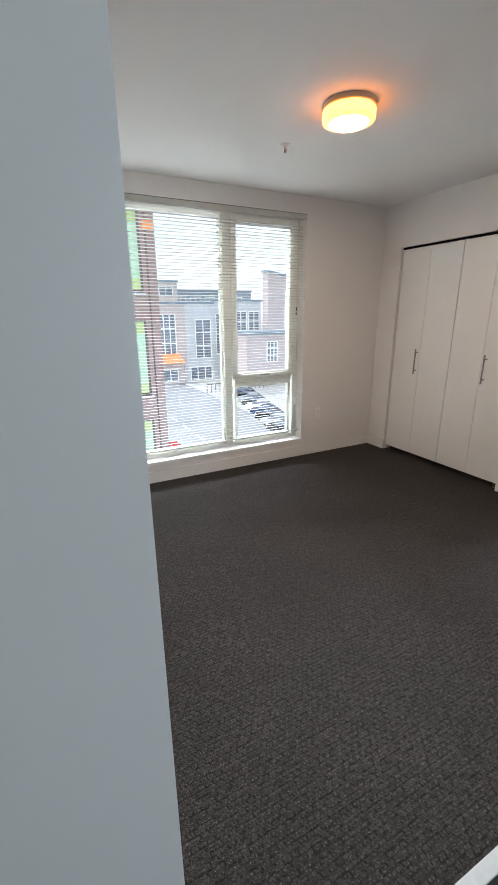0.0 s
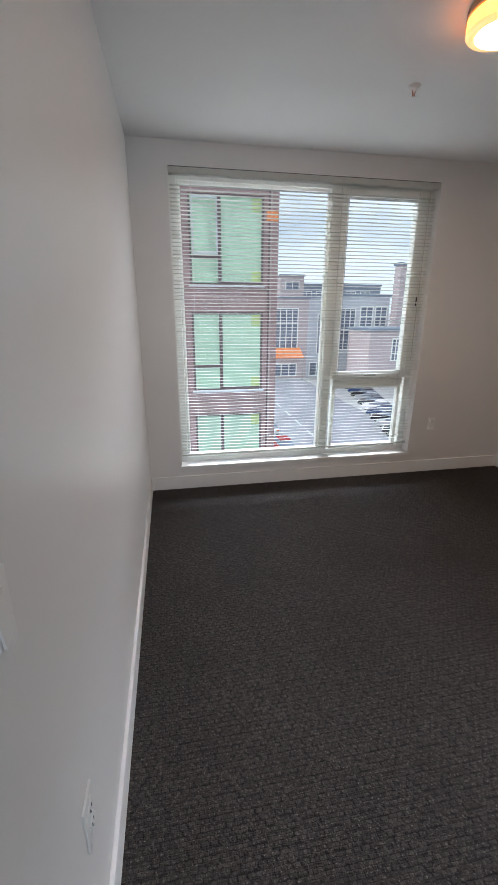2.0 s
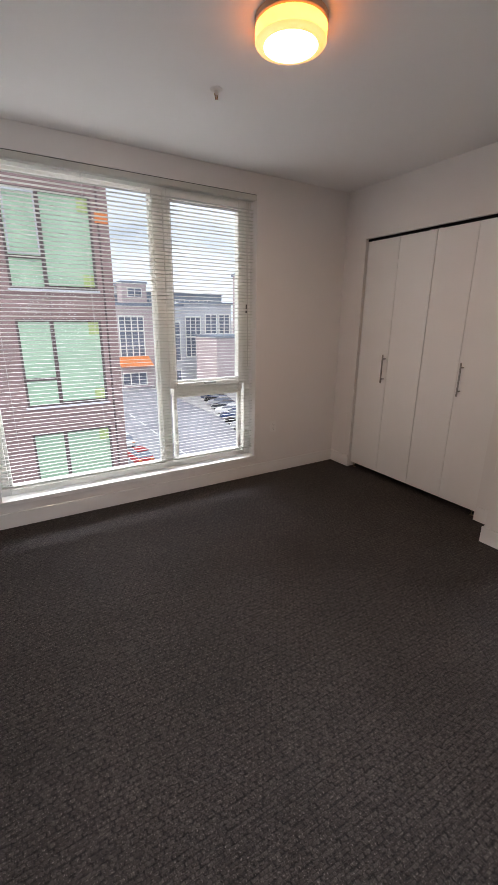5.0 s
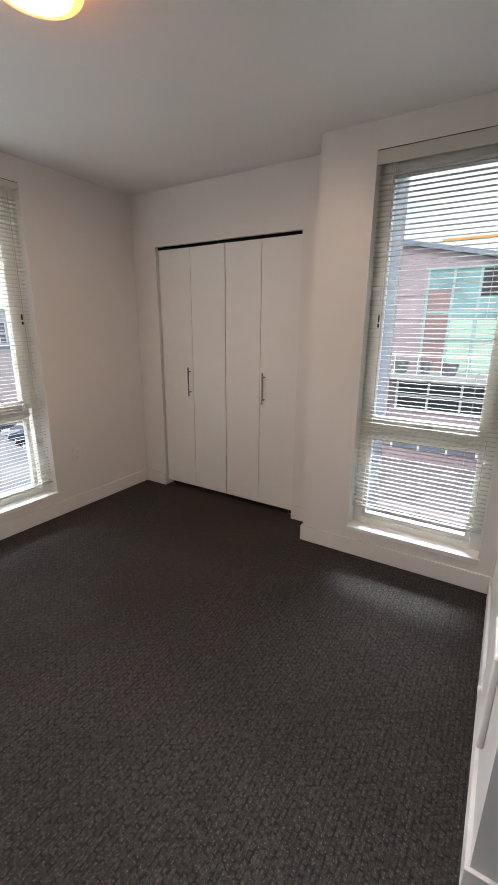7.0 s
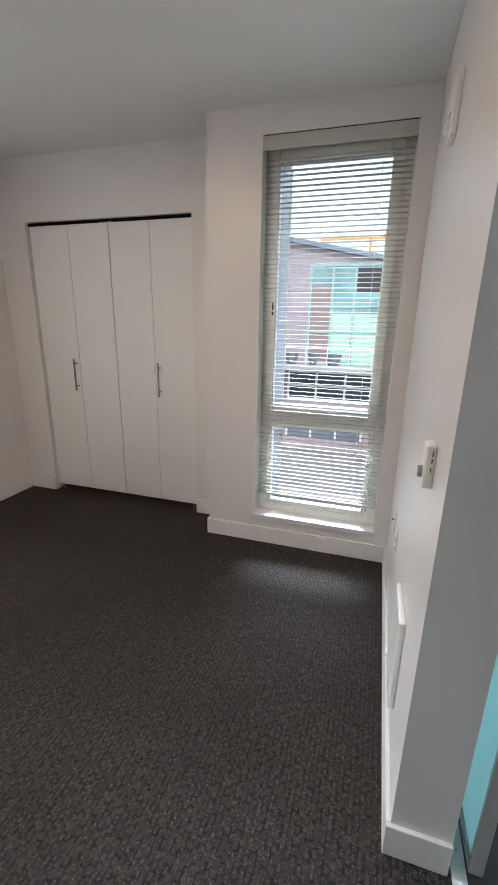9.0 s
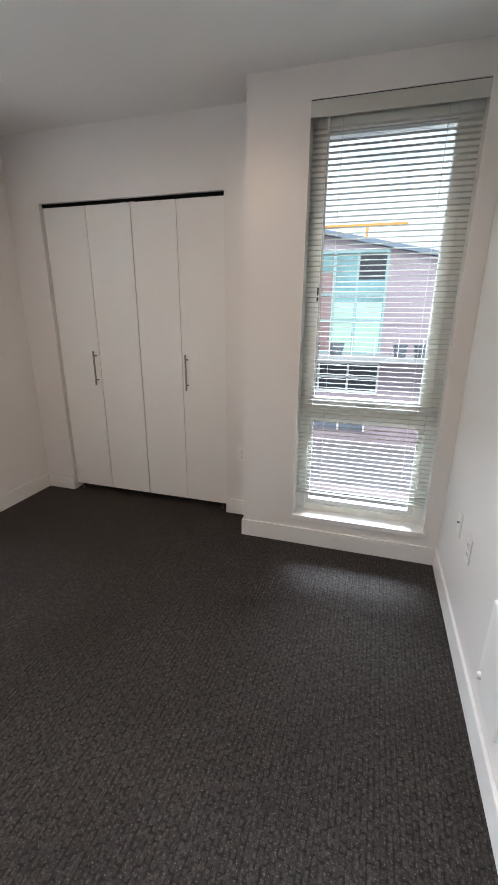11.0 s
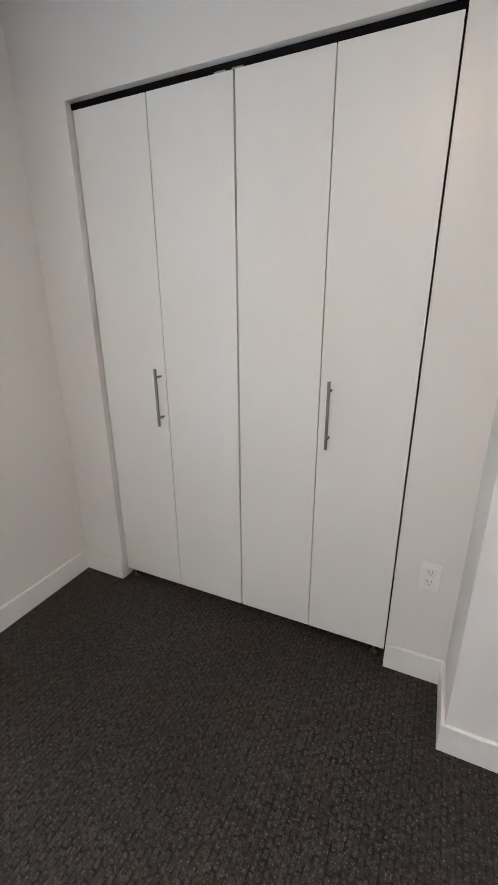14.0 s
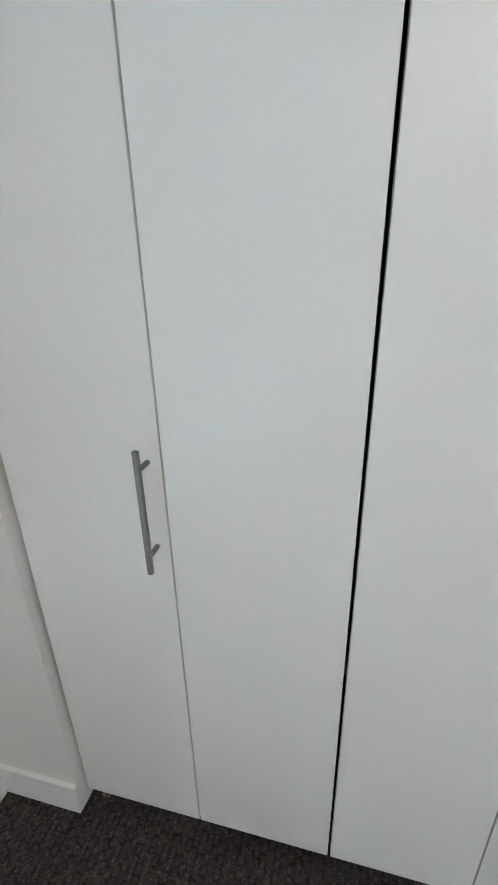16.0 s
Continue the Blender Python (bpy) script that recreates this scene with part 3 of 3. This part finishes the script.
# ---- devices on the near wall ----
th = thing("thermostat", "white wall thermostat with a round grey dial", "thermostat", (1.865, YS, 1.122))
part("case", boxes((-0.036, 0.036, 0.0, 0.026, -0.058, 0.058), bevel=0.006, segments=3), PLASTIC, th, smooth=True)
for z in (-0.006, 0.018, 0.038):
    part("vent_slot", boxes((-0.0368, -0.030, 0.008, 0.0105, z - 0.007, z + 0.007)), DARK, th)
part("dial", lathe([(0, 0.0), (0.016, 0.0), (0.016, 0.008), (0.014, 0.011), (0, 0.011)], (0.0, 0.026, -0.022), 24, "Y"), GREYPL, th, "round grey dial", True)

heater = thing("wall_heater", "white flat electric wall heater with rounded corners", "heater", (2.02, YS, 0.405))
part("case", boxes((-0.115, 0.115, 0.0, 0.022, -0.172, 0.172), bevel=0.010, segments=4), PLASTIC, heater, smooth=True)
knob = part("knob", lathe([(0, 0.0), (0.014, 0.0), (0.012, 0.012), (0, 0.013)], (0.085, 0.022, -0.120), 20, "Y"), PLASTIC, heater, smooth=True)

alarm = thing("wall_alarm", "white oblong wall alarm with a clear flash lens", "alarm", (2.48, YS, 2.165))
part("case", boxes((-0.06, 0.06, 0.0, 0.022, -0.092, 0.092), bevel=0.006, segments=3), PLASTIC, alarm, smooth=True)
part("lens", lathe([(0.026, 0.0), (0.024, 0.012), (0.015, 0.016), (0, 0.018)], (0.0, 0.021, -0.050), 24, "Y"), material("flash_lens", (0.85, 0.86, 0.86), 0.1), alarm, "clear flash lens", True)
part("slot", boxes((-0.012, 0.012, 0.0215, 0.0235, -0.018, -0.014)), DARK, alarm)

# ---- sliding door and its floor track ----
sd = thing("sliding_door", "frosted glass sliding door with grey frame, slid open", "sliding door", (2.362, 0.292, 0))
part("frame", boxes(*ring(-0.715, 0.715, 0.018, 2.40, 0.012, -0.019, 0.019, 0.03), bevel=0.003), GREYPL, sd)
part("pane", boxes((-0.703, 0.703, -0.004, 0.012, 0.048, 2.388)), FROST, sd, "frosted pale teal glass")
structure("threshold", boxes((XL - 0.02, 3.2, 0.312, 0.352, -0.004, 0.007), bevel=0.002), ALU, "white metal floor track with screws", "threshold")
for i in range(6):
    part("screw", rod((0.25 + i * 0.29, 0.332, 0.006), (0.25 + i * 0.29, 0.332, 0.0082), 0.004, 10), GREYPL, bpy.data.objects["threshold"])


# ---- outside ----
GROUND = -8.5      # deck of the court
STREET = -13.0      # the street lies lower
FAR, EYE_AT = 1.45, Vector((0.33, 0.17, 1.49))
structure("ground", boxes((-900, 900, -900, 1500, STREET - 0.3, STREET - 0.12)), CONCRETE, "pale concrete ground reaching the horizon", "ground")
structure("wall_storeys_below", boxes((-1.7, 3.40, -2.6, 3.80, STREET - 0.1, -0.07)), PALEGREY, "plain storeys of the same building below the room", "wall")
road = structure("road", boxes((5.6, 28.0, 7.0, 108.0, STREET - 0.11, STREET - 0.02)), ASPHALT, "grey asphalt street between the buildings", "road")
structure("pavement", boxes((28.0, 39.0, 7.0, 108.0, STREET - 0.12, STREET + 0.10)), CONCRETE, "pale concrete pavement with a kerb", "pavement")
for i in range(14):
    part("road_marking", boxes((16.6, 16.8, 29 + i * 5.2, 32 + i * 5.2, STREET - 0.02, STREET - 0.014)), MARKING, road)


structure("court_paving", boxes((4.4, 40.0, -30.0, 6.8, STREET - 0.1, GROUND - 0.06)), material("court_asphalt", (0.10, 0.095, 0.10), 0.85, vary=0.3, scale=0.5), "dark paving of the court", "ground")


def facade_window(parent, x0, x1, z0, z1, y, bars=(), rails=(), frame=0.06, glass=FARGLASS, fmat=VINYL, deep=0.10):
    """A window let into a wall whose face is at y and looks to -y."""
    w = part("window", boxes(*ring(x0, x1, z0, z1, frame, y - 0.03, y + deep)), fmat, parent)
    part("pane", boxes((x0 + frame, x1 - frame, y + 0.02, y + 0.04, z0 + frame, z1 - frame)), glass, w)
    for b in bars:
        part("mullion", boxes((b - frame / 2, b + frame / 2, y - 0.02, y + 0.03, z0 + frame, z1 - frame)), fmat, w)
    for r in rails:
        part("rail", boxes((x0 + frame, x1 - frame, y - 0.015, y + 0.03, r - frame / 2, r + frame / 2)), fmat, w)
    return w


# the neighbour house: courses of siding, green shades behind the glass
NY, NX = 13.0, 3.60
house = thing("apartment_building", "mauve-brown sided apartment building with green window shades", "building", (0, NY, GROUND))
hz = -GROUND
STOREY = 3.10


def nb(name, rows, mat, parent=None, label="", bevel=0.0):
    return part(name, boxes(*[(a, b, c - NY, d - NY, e + hz, f + hz) for a, b, c, d, e, f in rows], bevel=bevel), mat, parent or house, label)


nb("wall", [(-9.0, NX - 0.02, NY + 0.05, NY + 9, STREET - 0.1, 9.0)], JOINT)
nb("roof", [(-9.2, NX + 0.15, NY - 0.15, NY + 9.2, 9.0, 9.3)], CONCRETE)
bays = [(1.02, 3.16), (-2.3, -0.16), (-5.6, -3.46)]
for k in range(-4, 3):
    top = 4.48 + (k - 0) * STOREY
    z0, z1 = top - 2.34, top
    if z1 > 9 or z0 < STREET + 0.5:
        continue
    for i in range(6):
        h = (STOREY - 2.34) / 6
        nb("siding_board", [(-9.0, NX, NY - 0.015, NY + 0.05, z1 + i * h + 0.006, z1 + (i + 1) * h)], SIDING)
    edges = [NX] + [e for b in bays for e in (b[1], b[0])] + [-9.0]
    for a in range(0, len(edges), 2):
        x1, x0 = edges[a], edges[a + 1]
        for i in range(12):
            h = 2.34 / 12
            nb("siding_board", [(x0 + 0.003, x1, NY - 0.015, NY + 0.05, z0 + i * h + 0.006, z0 + (i + 1) * h)], SIDING)
    for bx0, bx1 in bays:
        sep = bx0 + 0.86
        w = nb("window", [(bx0, bx1, NY - 0.005, NY + 0.05, z0, z0 + 0.06), (bx0, bx1, NY - 0.005, NY + 0.05, z1 - 0.06, z1), (bx0, bx0 + 0.06, NY - 0.005, NY + 0.05, z0 + 0.06, z1 - 0.06),
                              (bx1 - 0.06, bx1, NY - 0.005, NY + 0.05, z0 + 0.06, z1 - 0.06), (sep - 0.05, sep + 0.05, NY - 0.005, NY + 0.05, z0 + 0.06, z1 - 0.06),
                              (bx0 + 0.06, sep - 0.05, NY - 0.005, NY + 0.05, z0 + 0.72, z0 + 0.80)], HOUSEFRAME)
        part("sill", boxes((bx0 - 0.05, bx1 + 0.05, -0.07, 0.0, z0 - 0.05 + hz, z0 + hz)), PALEGREY, w)
        part("shade", boxes((sep + 0.05, bx1 - 0.06, 0.030, 0.044, z0 + 0.10 + hz, z1 - 0.06 + hz)), GREENBLIND, w, "pale green roller shade")
        part("shade", boxes((bx0 + 0.06, sep - 0.05, 0.030, 0.044, z0 + 0.80 + hz, z1 - 0.06 + hz)), GREENBLIND, w, "pale green roller shade")
        part("shade", boxes((bx0 + 0.06, sep - 0.05, 0.030, 0.044, z0 + 0.06 + hz, z0 + 0.72 + hz)), GREENBLIND, w, "pale green roller shade")
        part("shade_edge", boxes((bx1 - 0.34, bx1 - 0.07, 0.020, 0.028, z1 - 0.40 + hz, z1 - 0.07 + hz)), YELLOWGREEN, w, "yellow-green patch at the shade's edge")
        part("shade_edge", boxes((bx1 - 0.34, bx1 - 0.07, 0.020, 0.028, z0 + 0.10 + hz, z0 + 0.40 + hz)), YELLOWGREEN, w, "yellow-green patch at the shade's edge")
sash = nb("window_sash", [(1.10, 1.14, NY - 0.10, NY - 0.05, 2.96, 4.40), (1.78, 1.82, NY - 0.10, NY - 0.05, 2.96, 4.40), (1.14, 1.78, NY - 0.10, NY - 0.05, 4.36, 4.40), (1.14, 1.78, NY - 0.10, NY - 0.05, 2.96, 3.00)], PALEGREY, label="pale tilted-open window sash")
for x in (3.18, 1.9, -0.12):
    nb("downpipe", [(x + 0.12, x + 0.16, NY - 0.05, NY - 0.018, STREET - 0.1, 9.0)] if x > 3 else [(x, x + 0.012, NY - 0.02, NY - 0.014, 1.40, 2.10)], JOINT)


# orange plate in place of the ceiling lamp's reflection in the window glass
nb("orange_reflection", [(3.24, 3.57, NY - 0.06, NY - 0.016, 3.86, 4.10)], ORANGE, label="small orange plate painted as the ceiling lamp's reflection")


# far side of the street
def far_block(label, x0, x1, y0, y1, z1, wall, rows, cat="building", roof_slope=0.0):
    b = thing("street_building", label, cat, ((x0 + x1) / 2, y0, GROUND), "street buildings")
    cx_, h = (x0 + x1) / 2, z1 - GROUND
    bm = boxes((x0 - cx_, x1 - cx_, 0.11, y1 - y0, 0, h))
    if roof_slope:
        for v in bm.verts:
            if v.co.z > 1 and v.co.x > 0:
                v.co.z -= roof_slope
    part("wall", bm, wall, b)
    cop = boxes((x0 - cx_ - 0.2, x1 - cx_ + 0.2, -0.1, y1 - y0 + 0.2, h, h + 0.35))
    if roof_slope:
        for v in cop.verts:
            if v.co.x > 0:
                v.co.z -= roof_slope
    part("roof", cop, BLUEGREY, b)
    for wx0, wx1, wz0, wz1, nbars, nrails in rows:
        facade_window(b, wx0 - cx_, wx1 - cx_, wz0 - GROUND, wz1 - GROUND, 0.04, [wx0 - cx_ + (wx1 - wx0) * (i + 1) / (nbars + 1) for i in range(nbars)],
                      [wz0 - GROUND + (wz1 - wz0) * (i + 1) / (nrails + 1) for i in range(nrails)], 0.14)
    return b


bl = far_block("pale pink stucco corner building with tall windows", 9.0, 20.4, 60, 75, 2.9, PALEPINK,
               [(10.2, 13.2, -4.6, 1.6, 3, 2), (15.3, 18.9, -4.6, 1.6, 3, 2), (15.3, 18.9, -8.2, -6.3, 2, 0)])
far_block("pale grey panelled building with dark glazing", 20.5, 25.0, 60.5, 74, 3.0, PALEGREY, [(22.0, 24.6, -5.0, 0.8, 1, 2), (21.0, 24.6, -8.3, -6.2, 2, 0)])
far_block("pale grey building with broad dark windows", 25.1, 33.6, 61, 78, 3.3, PALEGREY, [(25.6, 28.2, -4.5, 1.6, 2, 1), (28.9, 31.0, -1.1, 1.9, 1, 1), (31.3, 33.3, -1.1, 1.9, 1, 1)])
far_block("pink-grey stucco tower with a sloping roof", 33.8, 40.4, 59.0, 60.9, 7.6, PALEPINK, [(36.9, 38.6, -1.0, 5.0, 1, 6)], roof_slope=1.2)
lowb = far_block("low pink stucco building with a roof terrace", 26.4, 39.0, 52.0, 58.9, -1.3, PALEPINK, [(29.6, 31.4, -5.2, -2.2, 2, 2), (34.0, 36.5, -5.2, -2.2, 2, 2)])
for i in range(15):
    part("rail_post", rod((-6 + i * 0.85, 0.2, -1.0 - GROUND), (-6 + i * 0.85, 0.2, 0.0 - GROUND), 0.03, 6), GREYPL, lowb)
part("rail", boxes((-6.1, 6.0, 0.16, 0.24, 0.0 - GROUND, 0.06 - GROUND)), GREYPL, lowb)
far_block("distant grey apartment block behind the street", 12, 26, 92, 110, 7.2, PALEGREY, [(13 + 3.2 * i, 15.2 + 3.2 * i, 2.6, 6.2, 1, 1) for i in range(4)])
far_block("distant blue-grey apartment block behind the street", 29, 50, 96, 112, 6.6, BLUEGREY, [(30.5 + 3.6 * i, 33 + 3.6 * i, 2.0, 5.4, 1, 1) for i in range(5)])
far_block("distant small rooftop house behind the street", 23.5, 28.5, 88, 94, 7.9, PALEPINK, [(24.5, 27.5, 5.2, 7.0, 1, 0)])
aw = thing("awning", "orange fabric shop awning", "awning", (17.0, 58.6, -4.8))
for i in range(5):
    bm = boxes((-2.3 + i * 0.92, -2.3 + i * 0.92 + 0.9, -0.9, 1.5, 0, 0.06))
    for v in bm.verts:
        v.co.z += 0.5 * v.co.y
    part("awning_panel", bm, ORANGE, aw)
part("awning_post", rod((-2.2, -0.8, -3.7), (-2.2, -0.8, -0.4), 0.05, 8), GREYPL, aw)
part("awning_post", rod((2.2, -0.8, -3.7), (2.2, -0.8, -0.4), 0.05, 8), GREYPL, aw)


def car(label, paint, m):
    c = thing("car", label, "car", group="parked cars")
    prof = [(-2.15, 0.30), (-2.20, 0.75), (-2.05, 0.95), (-1.2, 1.02), (1.0, 0.98), (1.95, 0.82), (2.18, 0.62), (2.15, 0.30)]
    cab = [(-1.95, 0.96), (-1.45, 1.42), (-0.2, 1.50), (0.35, 1.42), (1.15, 0.96)]
    for name, pr, half, top, mat in (("body", prof, 0.88, 0.88, paint), ("cabin", cab, 0.80, 0.62, FARGLASS)):
        bm = bmesh.new()
        sides = []
        for s in (-1, 1):
            sides.append([bm.verts.new((s * (half if z < 1.0 else top), y, z)) for y, z in pr])
        bm.faces.new(sides[0])
        bm.faces.new(sides[1])
        for i in range(len(pr)):
            j = (i + 1) % len(pr)
            bm.faces.new([sides[0][i], sides[0][j], sides[1][j], sides[1][i]])
        bmesh.ops.recalc_face_normals(bm, faces=bm.faces)
        bmesh.ops.bevel(bm, geom=bm.edges[:], offset=0.06, segments=2, affect="EDGES")
        part(name, bm, mat, c, smooth=True)
    part("car_roof", boxes((-0.58, 0.58, -1.40, 0.28, 1.46, 1.53), bevel=0.02), paint, c)
    for x in (-0.86, 0.70):
        for y in (-1.35, 1.35):
            wh = part("wheel", rod((x, y, 0.32), (x + 0.16, y, 0.32), 0.32, 16), RUBBER, c)
            part("rim", rod((x - 0.01, y, 0.32), (x + 0.17, y, 0.32), 0.19, 10), STEEL, wh)
    for x in (-0.6, 0.6):
        part("headlight", boxes((x - 0.16, x + 0.16, 2.08, 2.19, 0.62, 0.76), bevel=0.02), ALU, c)
        part("tail_light", boxes((x - 0.16, x + 0.16, -2.22, -2.14, 0.70, 0.84), bevel=0.02), ORANGE, c)
    return place(c, m)


paints = [("white", (0.7, 0.7, 0.7)), ("dark grey", (0.06, 0.065, 0.07)), ("silver", (0.42, 0.43, 0.45)), ("red", (0.42, 0.05, 0.05)), ("dark blue", (0.04, 0.07, 0.16)), ("black", (0.02, 0.02, 0.022))]
paints = [(n, material("car_paint_" + n.replace(" ", "_"), c, 0.25, vary=0.03)) for n, c in paints]
for i, k in enumerate((1, 2, 5, 4, 0, 1, 2, 5, 4, 1, 2)):
    nm, pm = paints[k]
    car(nm + " car parked along the kerb", pm, pose(27.2 + i * 0.80, 43.5 + i * 3.1, STREET - 0.02, rz=58))
for i, k in enumerate((3, 0, 1)):
    nm, pm = paints[k]
    car(nm + " car parked beside the apartment building", pm, pose(11.6, 41.0 + i * 6.6, STREET - 0.02, rz=4))
fence = thing("fence", "low dark metal fence along the pavement", "fence", (24.5, 50, GROUND + 0.1))
for i in range(16):
    part("post", boxes((-5 + i * 0.6, -4.95 + i * 0.6, 0, 0.05, 0, 1.1)), DARKFRAME, fence)
part("rail", boxes((-5, 4.1, 0.0, 0.05, 1.1, 1.16)), DARKFRAME, fence)


# the far side of the street lies further off and lower than first set out
for o in [o for o in scene.objects if o.parent is None and o.name.split(".")[0] in ("street_building", "awning", "fence")]:
    o.matrix_basis = Matrix.Translation(EYE_AT) @ Matrix.Scale(FAR, 4) @ Matrix.Translation(-EYE_AT) @ o.matrix_basis

# the house across the court, seen through the tall window: its face looks to -x
EX = 22.0
court = thing("court_house", "mauve clad house with teal glazing, balcony and sloping roof", "house", (EX, 0, GROUND))


def cb(name, x0, x1, y0, y1, z0, z1, mat, parent=None, label="", slope=None):
    bm = boxes((x0 - EX, x1 - EX, y0, y1, z0 + hz, z1 + hz))
    if slope:
        for v in bm.verts:
            if abs(v.co.z - hz - z1) < 1e-4 or slope == "both":
                v.co.z += 0.206 * (v.co.y - 5.5)
    return part(name, bm, mat, parent or court, label)


cb("wall", EX + 0.02, EX + 9, -8.0, 16.0, GROUND, 5.2, MAUVE, slope="top")
cb("roof", EX - 0.25, EX + 9.3, -8.2, 16.2, 5.22, 5.42, BLUEGREY, slope="both")
for i in range(12):
    for y0, y1 in ((-7.9, 0.74), (4.34, 15.9)):
        z0 = GROUND + 0.03 + i * 1.04
        if z0 + 1.0 > 3.2 and y0 < 0:
            continue
        n = 4
        for j in range(n):
            a, b = y0 + (y1 - y0) * j / n, y0 + (y1 - y0) * (j + 1) / n
            cb("cladding_panel", EX - 0.02, EX + 0.02, a + 0.01, b - 0.01, z0, z0 + 1.0, MAUVE)
bay = cb("glazed_bay", EX - 0.06, EX + 0.02, 0.80, 4.28, -0.45, 4.15, TEALGLASS, None, "teal glazed bay two storeys high")
for y in (0.80, 2.10, 3.15, 4.22):
    cb("mullion", EX - 0.11, EX - 0.06, y - 0.05, y + 0.05, -0.45, 4.15, TEALFRAME, bay)
for z in (-0.45, 1.05, 2.25, 4.1):
    cb("rail", EX - 0.12, EX - 0.06, 0.80, 4.28, z - 0.05, z + 0.05, TEALFRAME, bay)
for y0, y1 in ((0.88, 2.03), (2.17, 3.08)):
    cb("shade", EX - 0.075, EX - 0.062, y0, y1, -0.38, 1.0, MINTPANEL, bay, "pale mint shade")
    cb("shade", EX - 0.075, EX - 0.062, y0, y1, 1.12, 1.90, MINTPANEL, bay, "pale mint shade")
cb("shade", EX - 0.075, EX - 0.062, 3.22, 4.15, -0.38, 3.2, SIDING, bay, "brown shade")
cb("shade", EX - 0.075, EX - 0.062, 0.88, 2.03, 2.9, 4.0, DARKFRAME, bay, "dark shade")
balc = cb("balcony", EX - 1.6, EX, -7.0, 9.0, -0.72, -0.48, CONCRETE, None, "pale concrete balcony slab")
cb("handrail", EX - 1.6, EX - 1.54, -7.0, 9.0, 0.36, 0.41, VINYL, balc)
for i in range(17):
    cb("rail_post", EX - 1.59, EX - 1.56, -7.0 + i, -6.97 + i, -0.48, 0.36, VINYL, balc)
w = cb("window", EX - 0.05, EX + 0.0, 0.75, 5.1, -2.35, -0.95, DARKFRAME)
for y in (0.75, 2.2, 3.65, 5.1):
    cb("mullion", EX - 0.10, EX - 0.05, y - 0.05, y + 0.05, -2.35, -0.95, VINYL, w)
for z in (-2.35, -1.65, -0.95):
    cb("rail", EX - 0.10, EX - 0.05, 0.75, 5.1, z - 0.05, z + 0.05, VINYL, w)
w = cb("window", EX - 0.05, EX + 0.0, 1.2, 5.1, -4.4, -3.1, FARGLASS)
for y in (1.2, 2.5, 3.8, 5.1):
    cb("mullion", EX - 0.10, EX - 0.05, y - 0.05, y + 0.05, -4.4, -3.1, VINYL, w)
for i, y in enumerate((4.8, 3.75, 2.75, -0.1, -1.0)):
    p = thing("planter", "round grey planter standing on the balcony", "planter", (EX - 1.1, y, -0.48), "balcony planters")
    r = (0.34, 0.24, 0.38, 0.33, 0.36)[i]
    part("pot", lathe([(0, 0.0), (r * 0.72, 0.0), (r, 0.55), (r * 0.92, 0.55), (r * 0.88, 0.46), (0, 0.46)], (0, 0, 0), 20), POT, p, smooth=True)
terrace = thing("terrace", "pale terrace roof with timber edge in the court", "terrace", (17.5, 1.0, GROUND))
part("roof", boxes((-1.5, 4.4, -9.0, 9.0, hz - 5.3, hz - 5.05)), material("terrace_gravel", (0.24, 0.21, 0.21), 0.9, vary=0.25, scale=1.2), terrace)
part("edge_board", boxes((-1.56, -1.5, -9.0, 9.0, hz - 5.4, hz - 4.95)), PALEPINK, terrace)
for y in (-8.5, -4, 0, 4, 8.5):
    part("post", boxes((-1.4, -1.2, y - 0.1, y + 0.1, 0.0, hz - 5.3)), DARKFRAME, terrace)
for i, (y, mt, lab) in enumerate(((0.7, ORANGE, "orange-red wheeled bin in the court"), (-0.45, paints[3][1], "red wheeled bin in the court"), (-1.5, paints[4][1], "dark blue wheeled bin in the court"))):
    b = thing("wheeled_bin", lab, "bin", (15.2, y, GROUND - 0.12), "bins in the court")
    bm = boxes((-0.4, 0.4, -0.38, 0.38, 0.08, 1.35))
    for v in bm.verts:
        if v.co.z < 0.5:
            v.co.x *= 0.78
            v.co.y *= 0.78
    part("body", bm, mt, b)
    part("lid", boxes((-0.44, 0.44, -0.42, 0.42, 1.35, 1.45), bevel=0.03), mt, b)
    for s in (-1, 1):
        part("wheel", rod((0.3, s * 0.30, 0.12), (0.3, s * 0.36, 0.12), 0.12, 12), RUBBER, b)

# bare shrub in the court below the tall window
rng = random.Random(3)
bush = thing("bare_tree", "small bare-branched tree in the court below the window", "tree", (14.2, 3.1, GROUND - 0.12))
part("trunk", rod((0, 0, 0), (0.05, 0, 2.6), 0.09, 8, 0.06), TWIG, bush)
for i in range(16):
    az, z = rng.uniform(0, 6.28), rng.uniform(1.8, 2.6)
    a = Vector((0.03, 0, z))
    b_ = a + Vector((math.cos(az) * rng.uniform(0.6, 1.2), math.sin(az) * rng.uniform(0.6, 1.2), rng.uniform(0.7, 1.7)))
    limb = part("branch", rod(a, b_, 0.03, 6, 0.014), TWIG, bush)
    for j in range(3):
        c = a.lerp(b_, rng.uniform(0.4, 0.95))
        part("twig", rod(c, c + Vector((rng.uniform(-0.4, 0.4), rng.uniform(-0.4, 0.4), rng.uniform(0.2, 0.7))), 0.012, 5, 0.005), TWIG, limb)

# tower crane far off
CRANE = material("crane_paint", (0.75, 0.36, 0.08), 0.5, vary=0.05)
crane = thing("tower_crane", "distant yellow tower crane on the skyline", "crane", (150, 7.0, GROUND))
part("mast", boxes((-0.4, 0.4, -0.4, 0.4, 0, 36)), CRANE, crane)
part("jib", boxes((-0.3, 0.3, -12, 16, 36, 36.6)), CRANE, crane)
